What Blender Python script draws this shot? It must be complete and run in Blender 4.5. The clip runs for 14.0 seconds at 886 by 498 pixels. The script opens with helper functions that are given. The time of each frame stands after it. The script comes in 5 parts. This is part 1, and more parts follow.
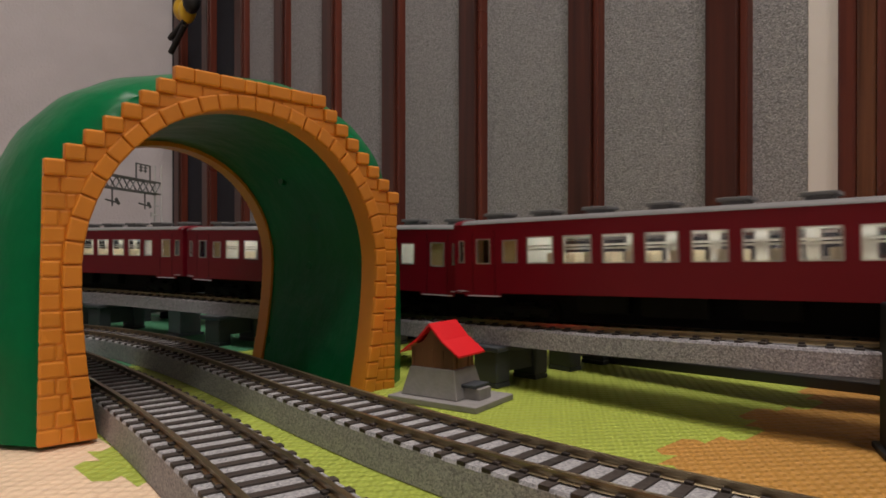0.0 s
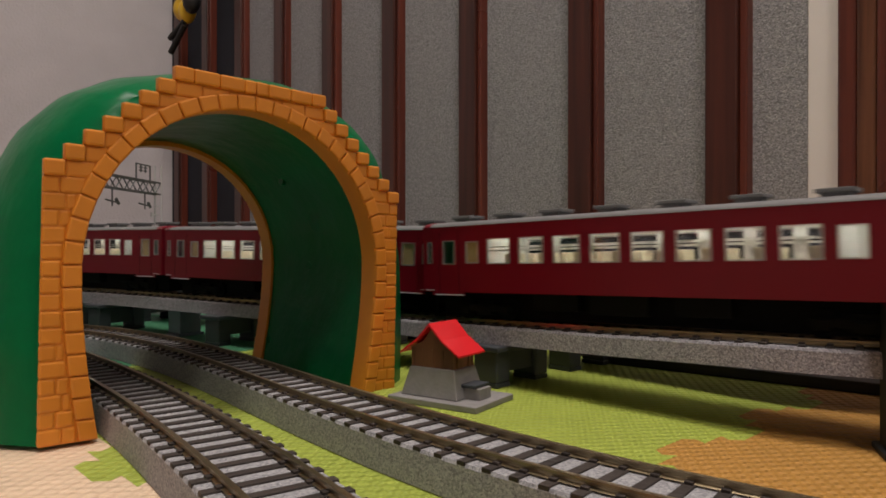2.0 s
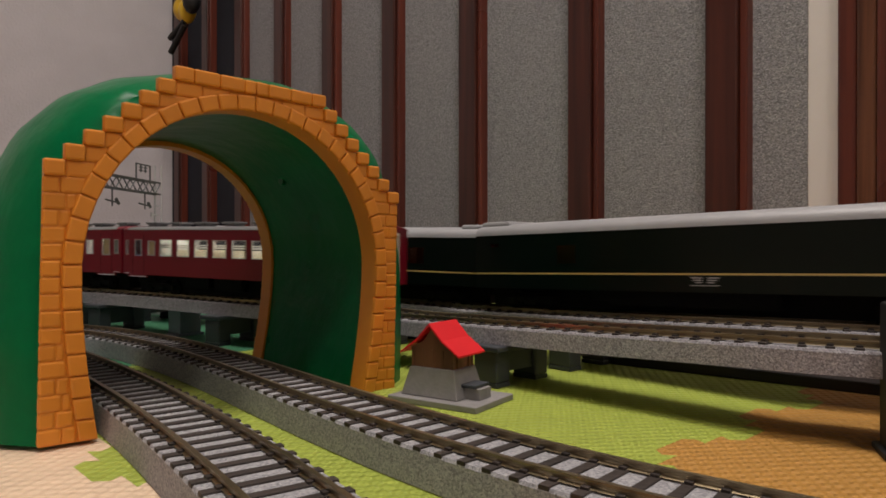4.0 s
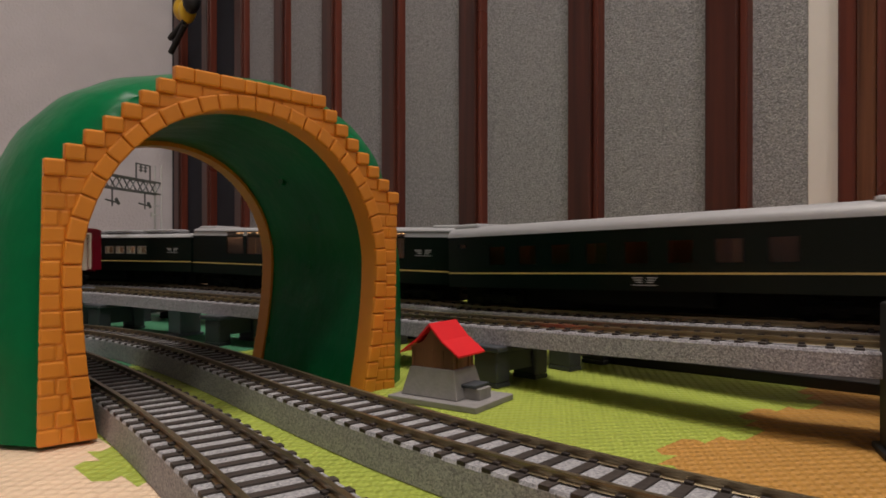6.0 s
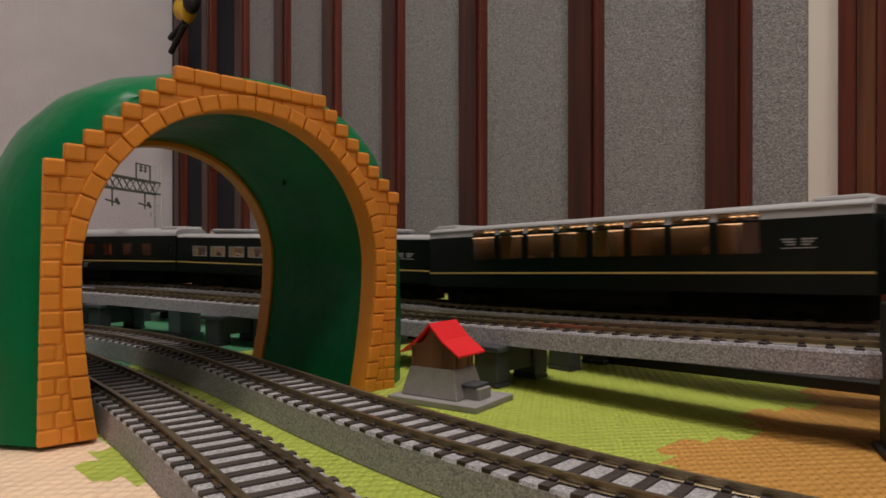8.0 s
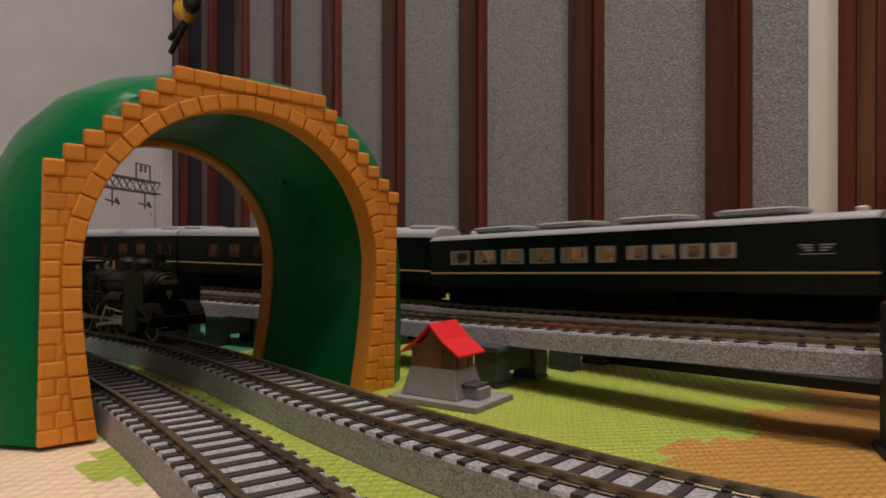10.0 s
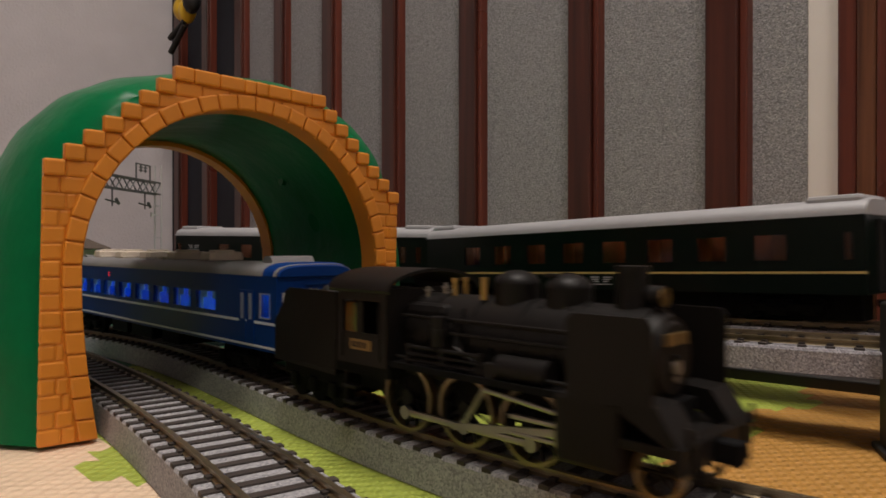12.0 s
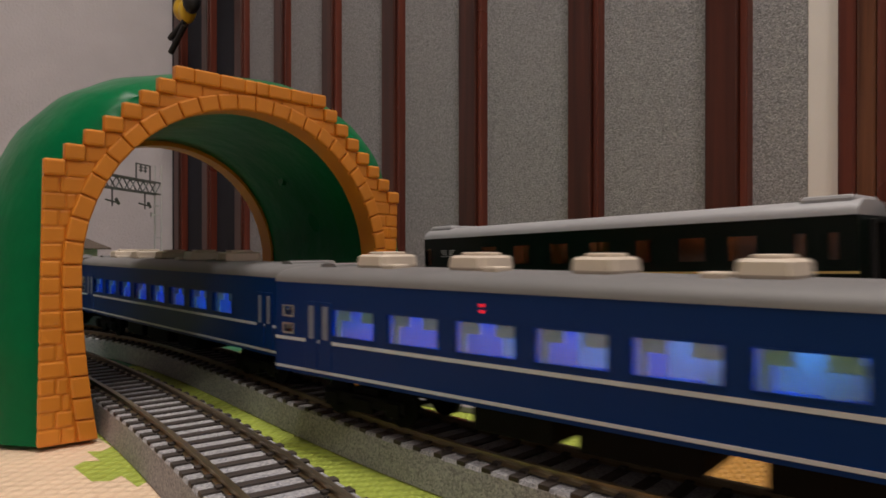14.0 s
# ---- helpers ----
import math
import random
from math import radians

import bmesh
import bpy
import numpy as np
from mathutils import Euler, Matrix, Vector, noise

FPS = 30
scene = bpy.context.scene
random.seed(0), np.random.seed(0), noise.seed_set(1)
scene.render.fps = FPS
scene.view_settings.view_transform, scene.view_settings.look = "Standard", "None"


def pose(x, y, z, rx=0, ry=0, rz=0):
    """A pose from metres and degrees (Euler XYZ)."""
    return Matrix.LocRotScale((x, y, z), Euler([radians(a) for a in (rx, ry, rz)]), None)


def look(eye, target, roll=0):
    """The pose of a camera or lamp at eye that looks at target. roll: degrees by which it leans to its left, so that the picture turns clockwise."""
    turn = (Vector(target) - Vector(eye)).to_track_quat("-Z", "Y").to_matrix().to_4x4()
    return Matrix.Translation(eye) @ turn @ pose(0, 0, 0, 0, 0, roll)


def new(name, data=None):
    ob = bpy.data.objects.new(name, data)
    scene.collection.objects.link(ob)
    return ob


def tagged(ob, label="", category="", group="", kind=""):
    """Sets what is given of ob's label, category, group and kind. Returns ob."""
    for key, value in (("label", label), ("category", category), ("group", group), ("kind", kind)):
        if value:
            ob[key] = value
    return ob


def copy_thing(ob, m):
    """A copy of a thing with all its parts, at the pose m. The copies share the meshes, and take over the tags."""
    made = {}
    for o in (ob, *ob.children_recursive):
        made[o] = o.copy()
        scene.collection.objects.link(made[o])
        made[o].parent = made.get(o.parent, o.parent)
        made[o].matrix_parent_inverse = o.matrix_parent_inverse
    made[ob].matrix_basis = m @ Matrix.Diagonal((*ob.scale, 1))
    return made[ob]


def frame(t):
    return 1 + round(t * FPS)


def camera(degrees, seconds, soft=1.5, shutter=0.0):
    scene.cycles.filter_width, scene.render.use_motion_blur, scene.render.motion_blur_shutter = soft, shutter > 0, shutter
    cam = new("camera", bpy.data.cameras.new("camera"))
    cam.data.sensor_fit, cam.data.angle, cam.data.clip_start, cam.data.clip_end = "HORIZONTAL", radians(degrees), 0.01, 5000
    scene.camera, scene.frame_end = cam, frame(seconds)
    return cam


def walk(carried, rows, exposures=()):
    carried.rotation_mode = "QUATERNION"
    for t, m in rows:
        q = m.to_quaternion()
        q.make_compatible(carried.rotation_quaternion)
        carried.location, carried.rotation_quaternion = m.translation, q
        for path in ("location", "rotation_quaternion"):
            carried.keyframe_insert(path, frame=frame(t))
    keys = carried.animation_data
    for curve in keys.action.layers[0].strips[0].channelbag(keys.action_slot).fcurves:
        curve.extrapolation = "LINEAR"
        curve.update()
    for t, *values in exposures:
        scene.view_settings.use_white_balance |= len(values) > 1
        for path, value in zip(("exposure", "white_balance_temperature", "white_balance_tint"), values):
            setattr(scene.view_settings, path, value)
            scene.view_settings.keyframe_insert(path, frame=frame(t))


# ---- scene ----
MM = 0.001
EYE = (0.0, 0.0, 0.060)
cam = camera(66.3, 14.0, soft=1.7, shutter=0.5)
walk(cam, [(0.0, look(EYE, (0.0, 1.0, 0.060 - 4 / 1200))), (14.0, look(EYE, (0.0, 1.0, 0.060 - 4 / 1200)))],
     exposures=[(0.0, 0.0), (14.0, 0.0)])

# ---- light: a ceiling lamp of the room ----
world = bpy.data.worlds.new("room_world")
scene.world = world
world.use_nodes = True
world.node_tree.nodes["Background"].inputs[0].default_value = (0.75, 0.8, 0.9, 1)
world.node_tree.nodes["Background"].inputs[1].default_value = 0.02


def ceiling_lamp_light(x, y, z, size, watts, colour):
    data = bpy.data.lights.new("ceiling_lamp_light", "AREA")
    data.shape, data.size, data.energy, data.color = "DISK", size, watts, colour
    ob = new("ceiling_lamp_light", data)
    ob.matrix_basis = look((x, y, z), (x, y, 0))
    return ob


LAMP_A = (0.0, 0.14, 2.21)
ceiling_lamp_light(*LAMP_A, 0.56, 29, (1.0, 0.915, 0.845))
LAMP_B = (0.35, -1.0, 2.21)
ceiling_lamp_light(*LAMP_B, 0.42, 14, (1.0, 0.915, 0.845))


# ---- materials ----
def material(name, colour, rough=0.5, metal=0.0, vary=0.12, scale=120.0, bump=0.0, bump_scale=600.0, spec=0.5, coat=0.0, piece=0.0):
    m = bpy.data.materials.new(name)
    m.use_nodes = True
    nt = m.node_tree
    b = nt.nodes["Principled BSDF"]
    b.inputs["Roughness"].default_value = rough
    b.inputs["Metallic"].default_value = metal
    b.inputs["Specular IOR Level"].default_value = spec
    b.inputs["Coat Weight"].default_value = coat
    tc = nt.nodes.new("ShaderNodeTexCoord")
    n = nt.nodes.new("ShaderNodeTexNoise")
    n.inputs["Scale"].default_value = scale
    n.inputs["Detail"].default_value = 6
    nt.links.new(tc.outputs["Object"], n.inputs["Vector"])
    big = nt.nodes.new("ShaderNodeTexNoise")
    big.inputs["Scale"].default_value = scale / 7
    nt.links.new(tc.outputs["Object"], big.inputs["Vector"])
    add = nt.nodes.new("ShaderNodeMath")
    add.operation = "ADD"
    nt.links.new(n.outputs["Fac"], add.inputs[0])
    nt.links.new(big.outputs["Fac"], add.inputs[1])
    ramp = nt.nodes.new("ShaderNodeMapRange")
    ramp.inputs["From Min"].default_value, ramp.inputs["From Max"].default_value = 0.6, 1.4
    ramp.inputs["To Min"].default_value, ramp.inputs["To Max"].default_value = 1 - vary, 1 + vary
    nt.links.new(add.outputs[0], ramp.inputs["Value"])
    hsv = nt.nodes.new("ShaderNodeHueSaturation")
    hsv.inputs["Color"].default_value = (*colour, 1)
    value = ramp.outputs["Result"]
    if piece:
        info = nt.nodes.new("ShaderNodeObjectInfo")
        pr = nt.nodes.new("ShaderNodeMapRange")
        pr.inputs["To Min"].default_value, pr.inputs["To Max"].default_value = 1 - piece, 1 + piece
        nt.links.new(info.outputs["Random"], pr.inputs["Value"])
        mul = nt.nodes.new("ShaderNodeMath")
        mul.operation = "MULTIPLY"
        nt.links.new(value, mul.inputs[0])
        nt.links.new(pr.outputs["Result"], mul.inputs[1])
        value = mul.outputs[0]
    nt.links.new(value, hsv.inputs["Value"])
    nt.links.new(hsv.outputs["Color"], b.inputs["Base Color"])
    rr = nt.nodes.new("ShaderNodeMapRange")
    rr.inputs["To Min"].default_value, rr.inputs["To Max"].default_value = max(0.02, rough - 0.08), min(1, rough + 0.08)
    nt.links.new(big.outputs["Fac"], rr.inputs["Value"])
    nt.links.new(rr.outputs["Result"], b.inputs["Roughness"])
    if bump:
        nb = nt.nodes.new("ShaderNodeTexNoise")
        nb.inputs["Scale"].default_value = bump_scale
        nb.inputs["Detail"].default_value = 4
        nt.links.new(tc.outputs["Object"], nb.inputs["Vector"])
        bp = nt.nodes.new("ShaderNodeBump")
        bp.inputs["Strength"].default_value = bump
        bp.inputs["Distance"].default_value = 0.6 / bump_scale
        nt.links.new(nb.outputs["Fac"], bp.inputs["Height"])
        nt.links.new(bp.outputs["Normal"], b.inputs["Normal"])
    return m


def speckled(name, dark, mid, light, scale, bump=0.8, rough=0.9):
    """A granular surface: many small grains of three shades."""
    m = material(name, mid, rough, 0, 0.15, 40)
    nt = m.node_tree
    b = nt.nodes["Principled BSDF"]
    tc = nt.nodes.new("ShaderNodeTexCoord")
    v = nt.nodes.new("ShaderNodeTexVoronoi")
    v.inputs["Scale"].default_value = scale
    nt.links.new(tc.outputs["Object"], v.inputs["Vector"])
    cr = nt.nodes.new("ShaderNodeValToRGB")
    cr.color_ramp.elements[0].color, cr.color_ramp.elements[1].color = (*dark, 1), (*light, 1)
    e = cr.color_ramp.elements.new(0.45)
    e.color = (*mid, 1)
    nt.links.new(v.outputs["Color"], cr.inputs["Fac"])
    nt.links.new(cr.outputs["Color"], b.inputs["Base Color"])
    n2 = nt.nodes.new("ShaderNodeTexNoise")
    n2.inputs["Scale"].default_value = scale * 0.8
    nt.links.new(tc.outputs["Object"], n2.inputs["Vector"])
    bp = nt.nodes.new("ShaderNodeBump")
    bp.inputs["Strength"].default_value, bp.inputs["Distance"].default_value = bump, 0.5 / scale
    nt.links.new(n2.outputs["Fac"], bp.inputs["Height"])
    nt.links.new(bp.outputs["Normal"], b.inputs["Normal"])
    return m


def woven(name, colour):
    """Foam mat with an embossed basket-weave surface."""
    m = material(name, colour, 0.62, 0, 0.10, 60)
    nt = m.node_tree
    b = nt.nodes["Principled BSDF"]
    tc = nt.nodes.new("ShaderNodeTexCoord")
    sep = nt.nodes.new("ShaderNodeSeparateXYZ")
    nt.links.new(tc.outputs["Object"], sep.inputs[0])

    def wave(axis, period):
        k, sn = nt.nodes.new("ShaderNodeMath"), nt.nodes.new("ShaderNodeMath")
        k.operation, sn.operation = "MULTIPLY", "SINE"
        k.inputs[1].default_value = 2 * math.pi / period
        nt.links.new(sep.outputs[axis], k.inputs[0])
        nt.links.new(k.outputs[0], sn.inputs[0])
        return sn.outputs[0]

    weave = nt.nodes.new("ShaderNodeMath")
    weave.operation = "MULTIPLY"
    nt.links.new(wave("X", 0.0062), weave.inputs[0])
    nt.links.new(wave("Y", 0.0046), weave.inputs[1])
    lift = nt.nodes.new("ShaderNodeMapRange")
    lift.inputs["From Min"].default_value, lift.inputs["From Max"].default_value = -0.6, 0.6
    nt.links.new(weave.outputs[0], lift.inputs["Value"])
    bp = nt.nodes.new("ShaderNodeBump")
    bp.inputs["Strength"].default_value, bp.inputs["Distance"].default_value = 1.0, 0.0009
    nt.links.new(lift.outputs["Result"], bp.inputs["Height"])
    nt.links.new(bp.outputs["Normal"], b.inputs["Normal"])
    return m


def grained(name, dark, light, rough=0.35):
    """Varnished wood with a fine upright grain."""
    m = material(name, light, rough, 0, 0.1, 30)
    nt = m.node_tree
    b = nt.nodes["Principled BSDF"]
    tc = nt.nodes.new("ShaderNodeTexCoord")
    mp = nt.nodes.new("ShaderNodeMapping")
    mp.inputs["Scale"].default_value = (90, 90, 3)
    nt.links.new(tc.outputs["Object"], mp.inputs["Vector"])
    n = nt.nodes.new("ShaderNodeTexNoise")
    n.inputs["Scale"].default_value, n.inputs["Detail"].default_value = 1.0, 8
    nt.links.new(mp.outputs["Vector"], n.inputs["Vector"])
    cr = nt.nodes.new("ShaderNodeValToRGB")
    cr.color_ramp.elements[0].color, cr.color_ramp.elements[1].color = (*dark, 1), (*light, 1)
    cr.color_ramp.elements[0].position, cr.color_ramp.elements[1].position = 0.35, 0.7
    nt.links.new(n.outputs["Fac"], cr.inputs["Fac"])
    nt.links.new(cr.outputs["Color"], b.inputs["Base Color"])
    return m


def glass(name, tint=(0.95, 0.97, 0.97), gloss=0.08):
    m = bpy.data.materials.new(name)
    m.use_nodes = True
    nt = m.node_tree
    nt.nodes.remove(nt.nodes["Principled BSDF"])
    tr, gl, mx = nt.nodes.new("ShaderNodeBsdfTransparent"), nt.nodes.new("ShaderNodeBsdfGlossy"), nt.nodes.new("ShaderNodeMixShader")
    tr.inputs["Color"].default_value = (*tint, 1)
    gl.inputs["Roughness"].default_value = 0.08
    mx.inputs["Fac"].default_value = gloss
    nt.links.new(tr.outputs[0], mx.inputs[1])
    nt.links.new(gl.outputs[0], mx.inputs[2])
    nt.links.new(mx.outputs[0], nt.nodes["Material Output"].inputs["Surface"])
    return m


def glowing(name, colour, strength):
    m = bpy.data.materials.new(name)
    m.use_nodes = True
    b = m.node_tree.nodes["Principled BSDF"]
    b.inputs["Base Color"].default_value = (*colour, 1)
    b.inputs["Emission Color"].default_value = (*colour, 1)
    b.inputs["Emission Strength"].default_value = strength
    return m


ORANGE = material("orange_plastic", (0.68, 0.245, 0.024), 0.38, 0, 0.08, 90, 0.05, 300, piece=0.07)
GREEN = material("green_plastic", (0.0008, 0.148, 0.050), 0.3, 0, 0.14, 18, 0.10, 30, spec=0.12)
BALLAST = speckled("ballast", (0.15, 0.15, 0.163), (0.30, 0.297, 0.316), (0.46, 0.455, 0.466), 2100, 0.6)
BALLAST_PALE = speckled("pale_ballast", (0.13, 0.127, 0.142), (0.255, 0.247, 0.272), (0.44, 0.43, 0.455), 1900, 0.9)
SLEEPER = material("sleeper_plastic", (0.035, 0.026, 0.022), 0.65, 0, 0.25, 400, 0.2, 900, piece=0.2)
RAIL = material("rail_metal", (0.30, 0.24, 0.15), 0.35, 0.85, 0.25, 200)
PIER = material("pier_plastic", (0.045, 0.05, 0.06), 0.5, 0, 0.15, 120)
MAT_LIME = woven("lime_foam", (0.36, 0.435, 0.062))
MAT_ORANGE = woven("tan_foam", (0.46, 0.23, 0.045))
MAT_BEIGE = woven("beige_foam", (0.80, 0.60, 0.42))
MAT_GREEN = woven("deep_green_foam", (0.05, 0.22, 0.11))
PLASTER = material("lilac_plaster", (0.60, 0.565, 0.59), 0.85, 0, 0.07, 14, 0.5, 160)
PAPER = speckled("grey_fleck_wall", (0.145, 0.145, 0.152), (0.256, 0.254, 0.268), (0.41, 0.405, 0.42), 620, 1.0)
POST = grained("dark_red_wood", (0.035, 0.010, 0.007), (0.085, 0.022, 0.014))
POST_RED = grained("red_wood", (0.075, 0.016, 0.010), (0.15, 0.035, 0.020), 0.3)
OAK = grained("brown_wood", (0.07, 0.022, 0.010), (0.22, 0.085, 0.04))
NAVY = material("navy_cloth", (0.010, 0.012, 0.022), 0.9, 0, 0.3, 30, 0.3, 300)
WHITE = material("white_board", (0.78, 0.74, 0.72), 0.7, 0, 0.04, 20)
FLOOR_WOOD = grained("floor_wood", (0.16, 0.08, 0.035), (0.30, 0.17, 0.08), 0.4)
CEILING = material("ceiling_board", (0.75, 0.72, 0.68), 0.85, 0, 0.05, 10)
BLACK = material("matt_black", (0.011, 0.0105, 0.0105), 0.55, 0, 0.25, 150, 0.05, 500)
LOCO_BLACK = material("loco_black", (0.0062, 0.0050, 0.0045), 0.48, 0.0, 0.3, 150, 0.05, 700, spec=0.22)
UNDER = material("underframe_black", (0.005, 0.005, 0.0055), 0.8, 0, 0.3, 200, spec=0.12)
BRASS = material("brass", (0.62, 0.42, 0.16), 0.3, 1.0, 0.1, 200)
PLATE = material("tarnished_brass", (0.30, 0.21, 0.09), 0.45, 0.9, 0.2, 500)
STEEL = material("dull_steel", (0.42, 0.40, 0.36), 0.35, 0.9, 0.15, 300)
RED = material("maroon_paint", (0.158, 0.0030, 0.013), 0.36, 0, 0.05, 60, spec=0.3)
DARK_GREEN = material("bottle_green_paint", (0.0026, 0.0068, 0.0048), 0.3, 0, 0.08, 60, spec=0.22)
GOLD = material("gold_line", (0.62, 0.46, 0.16), 0.4, 0.1, 0.05, 200)
ROOF_SILVER = material("silver_roof", (0.36, 0.36, 0.375), 0.5, 0.1, 0.06, 60)
ROOF_GREY = material("grey_roof", (0.17, 0.168, 0.172), 0.6, 0, 0.08, 80)
VENT = material("vent_grey", (0.15, 0.155, 0.16), 0.6, 0, 0.1, 200)
BLUE = material("blue_paint", (0.003, 0.031, 0.165), 0.36, 0, 0.05, 60, spec=0.14)
DOOR_GLASS = material("frosted_door_glass", (0.20, 0.23, 0.32), 0.3, 0, 0.1, 200)
LINE_WHITE = material("white_line", (0.60, 0.66, 0.74), 0.45, 0, 0.04, 200)
CREAM = material("cream_plastic", (0.60, 0.52, 0.43), 0.55, 0, 0.05, 200)
SEAT = material("seat_cream", (0.75, 0.66, 0.48), 0.7, 0, 0.05, 200)
SEAT_BLUE = material("berth_blue", (0.01, 0.13, 0.55), 0.7, 0, 0.15, 200)
CABIN_BROWN = material("cabin_brown", (0.30, 0.185, 0.13), 0.6, 0, 0.2, 100)
LOUNGE_GREY = material("lounge_lining", (0.20, 0.15, 0.115), 0.6, 0, 0.2, 100)
CABIN_WHITE = material("cabin_white", (0.75, 0.74, 0.70), 0.6, 0, 0.05, 200)
CURTAIN = material("curtain_tan", (0.62, 0.46, 0.24), 0.8, 0, 0.1, 200)
FRAME_SILVER = material("window_frame", (0.55, 0.55, 0.55), 0.35, 0.7, 0.05, 200)
HUT_RED = material("red_roof_card", (0.72, 0.012, 0.02), 0.5, 0, 0.05, 150)
HUT_WOOD = grained("hut_wood", (0.09, 0.035, 0.018), (0.20, 0.085, 0.045), 0.55)
STONE = material("hut_stone", (0.24, 0.23, 0.23), 0.85, 0, 0.15, 250, 0.3, 700)
YELLOW = material("yellow_plastic", (0.75, 0.46, 0.02), 0.4, 0, 0.08, 40)
GREY_METAL = material("mast_grey", (0.12, 0.125, 0.13), 0.5, 0.3, 0.15, 200)
PALE_METAL = material("pale_pole", (0.55, 0.55, 0.56), 0.5, 0.2, 0.05, 100)
HOUSE_ROOF = material("house_roof", (0.10, 0.075, 0.06), 0.75, 0, 0.2, 300)
CLEAR = glass("clear_glass")
TINTED = glass("brown_glass", (0.60, 0.47, 0.39), 0.05)
LOUNGE_GLASS = glass("lounge_glass", (0.66, 0.56, 0.48), 0.07)
BLUE_GLASS = glass("berth_glass", (0.66, 0.85, 1.0), 0.12)
GLOW_WHITE = glowing("cool_lamp_strip", (1.0, 0.95, 0.84), 7.0)
GLOW_WARM = glowing("warm_lamp_strip", (1.0, 0.80, 0.58), 2.2)
GLOW_DIM = glowing("dim_lamp_strip", (1.0, 0.74, 0.56), 3.0)
GLOW_NIGHT = glowing("night_lamp_strip", (1.0, 0.5, 0.3), 0.7)
GLOW_DINER = glowing("diner_lamp_strip", (1.0, 0.78, 0.50), 5.0)
GLOW_BLUE = glowing("blue_lamp_strip", (0.17, 0.53, 1.0), 10.0)
GLOW_LOUNGE = glowing("warm_lamp_points", (1.0, 0.72, 0.42), 3.5)
GLOW_RED = glowing("red_marker_glow", (1.0, 0.02, 0.03), 0.8)
LAMP_SHADE = glowing("ceiling_lamp_glow", (1.0, 0.88, 0.74), 4.0)


# ---- mesh helpers (sizes in mm) ----
def box(bm, x0, x1, y0, y1, z0, z1, bevel=0.0):
    r = bmesh.ops.create_cube(bm, size=1)
    bmesh.ops.transform(bm, verts=r["verts"], matrix=Matrix.Translation(((x0 + x1) / 2, (y0 + y1) / 2, (z0 + z1) / 2)) @ Matrix.Diagonal((abs(x1 - x0), abs(y1 - y0), abs(z1 - z0), 1)))
    if bevel:
        edges = list({e for v in r["verts"] for e in v.link_edges})
        bmesh.ops.bevel(bm, geom=edges, offset=bevel, segments=2, affect="EDGES", profile=0.5)


def tube(bm, a, b, r, n=8, r2=None):
    a, b = Vector(a), Vector(b)
    res = bmesh.ops.create_cone(bm, cap_ends=True, segments=n, radius1=r, radius2=r if r2 is None else r2, depth=(b - a).length)
    bmesh.ops.transform(bm, verts=res["verts"], matrix=Matrix.Translation((a + b) / 2) @ (b - a).to_track_quat("Z", "Y").to_matrix().to_4x4())


def ball(bm, c, rx, ry, rz, n=16):
    r = bmesh.ops.create_uvsphere(bm, u_segments=n, v_segments=n // 2 + 2, radius=1)
    bmesh.ops.transform(bm, verts=r["verts"], matrix=Matrix.Translation(c) @ Matrix.Diagonal((rx, ry, rz, 1)))


def sweep(bm, sections, closed=True, caps=True):
    """Skin a row of equal closed sections (lists of 3D points)."""
    rings = [[bm.verts.new(p) for p in s] for s in sections]
    n = len(rings[0])
    for a, b in zip(rings, rings[1:]):
        for i in range(n if closed else n - 1):
            j = (i + 1) % n
            bm.faces.new((a[i], a[j], b[j], b[i]))
    if caps and closed:
        bm.faces.new(rings[0][::-1])
        bm.faces.new(rings[-1])
    bmesh.ops.recalc_face_normals(bm, faces=bm.faces[:])


def mesh_of(name, bm, mat, smooth=0):
    """smooth: the greatest angle, in degrees, that is still shaded smooth."""
    bm.transform(Matrix.Scale(MM, 4))
    me = bpy.data.meshes.new(name)
    bm.to_mesh(me)
    bm.free()
    if mat:
        me.materials.append(mat)
    if smooth:
        me.shade_smooth()
        me.set_sharp_from_angle(angle=radians(smooth))
    return me


def part(name, bm, mat, parent, label="", smooth=0, at=None):
    ob = new(name, bm if isinstance(bm, bpy.types.Mesh) else mesh_of(name, bm, mat, smooth))
    ob.parent = parent
    if at is not None:
        ob.matrix_basis = at
    return tagged(ob, label)


def thing(name, label, category, m=None, group="", kind=""):
    ob = new(name)
    ob.empty_display_size = 0.01
    if m is not None:
        ob.matrix_basis = m
    return tagged(ob, label, category, group, kind)


def boxes(*rows, bevel=0.0):
    bm = bmesh.new()
    for r in rows:
        box(bm, *r, bevel)
    return bm


def at_mm(x, y, z=0, rz=0.0):
    return pose(x * MM, y * MM, z * MM, 0, 0, rz)


RAIL_UP = 2.5
BED = 7.6


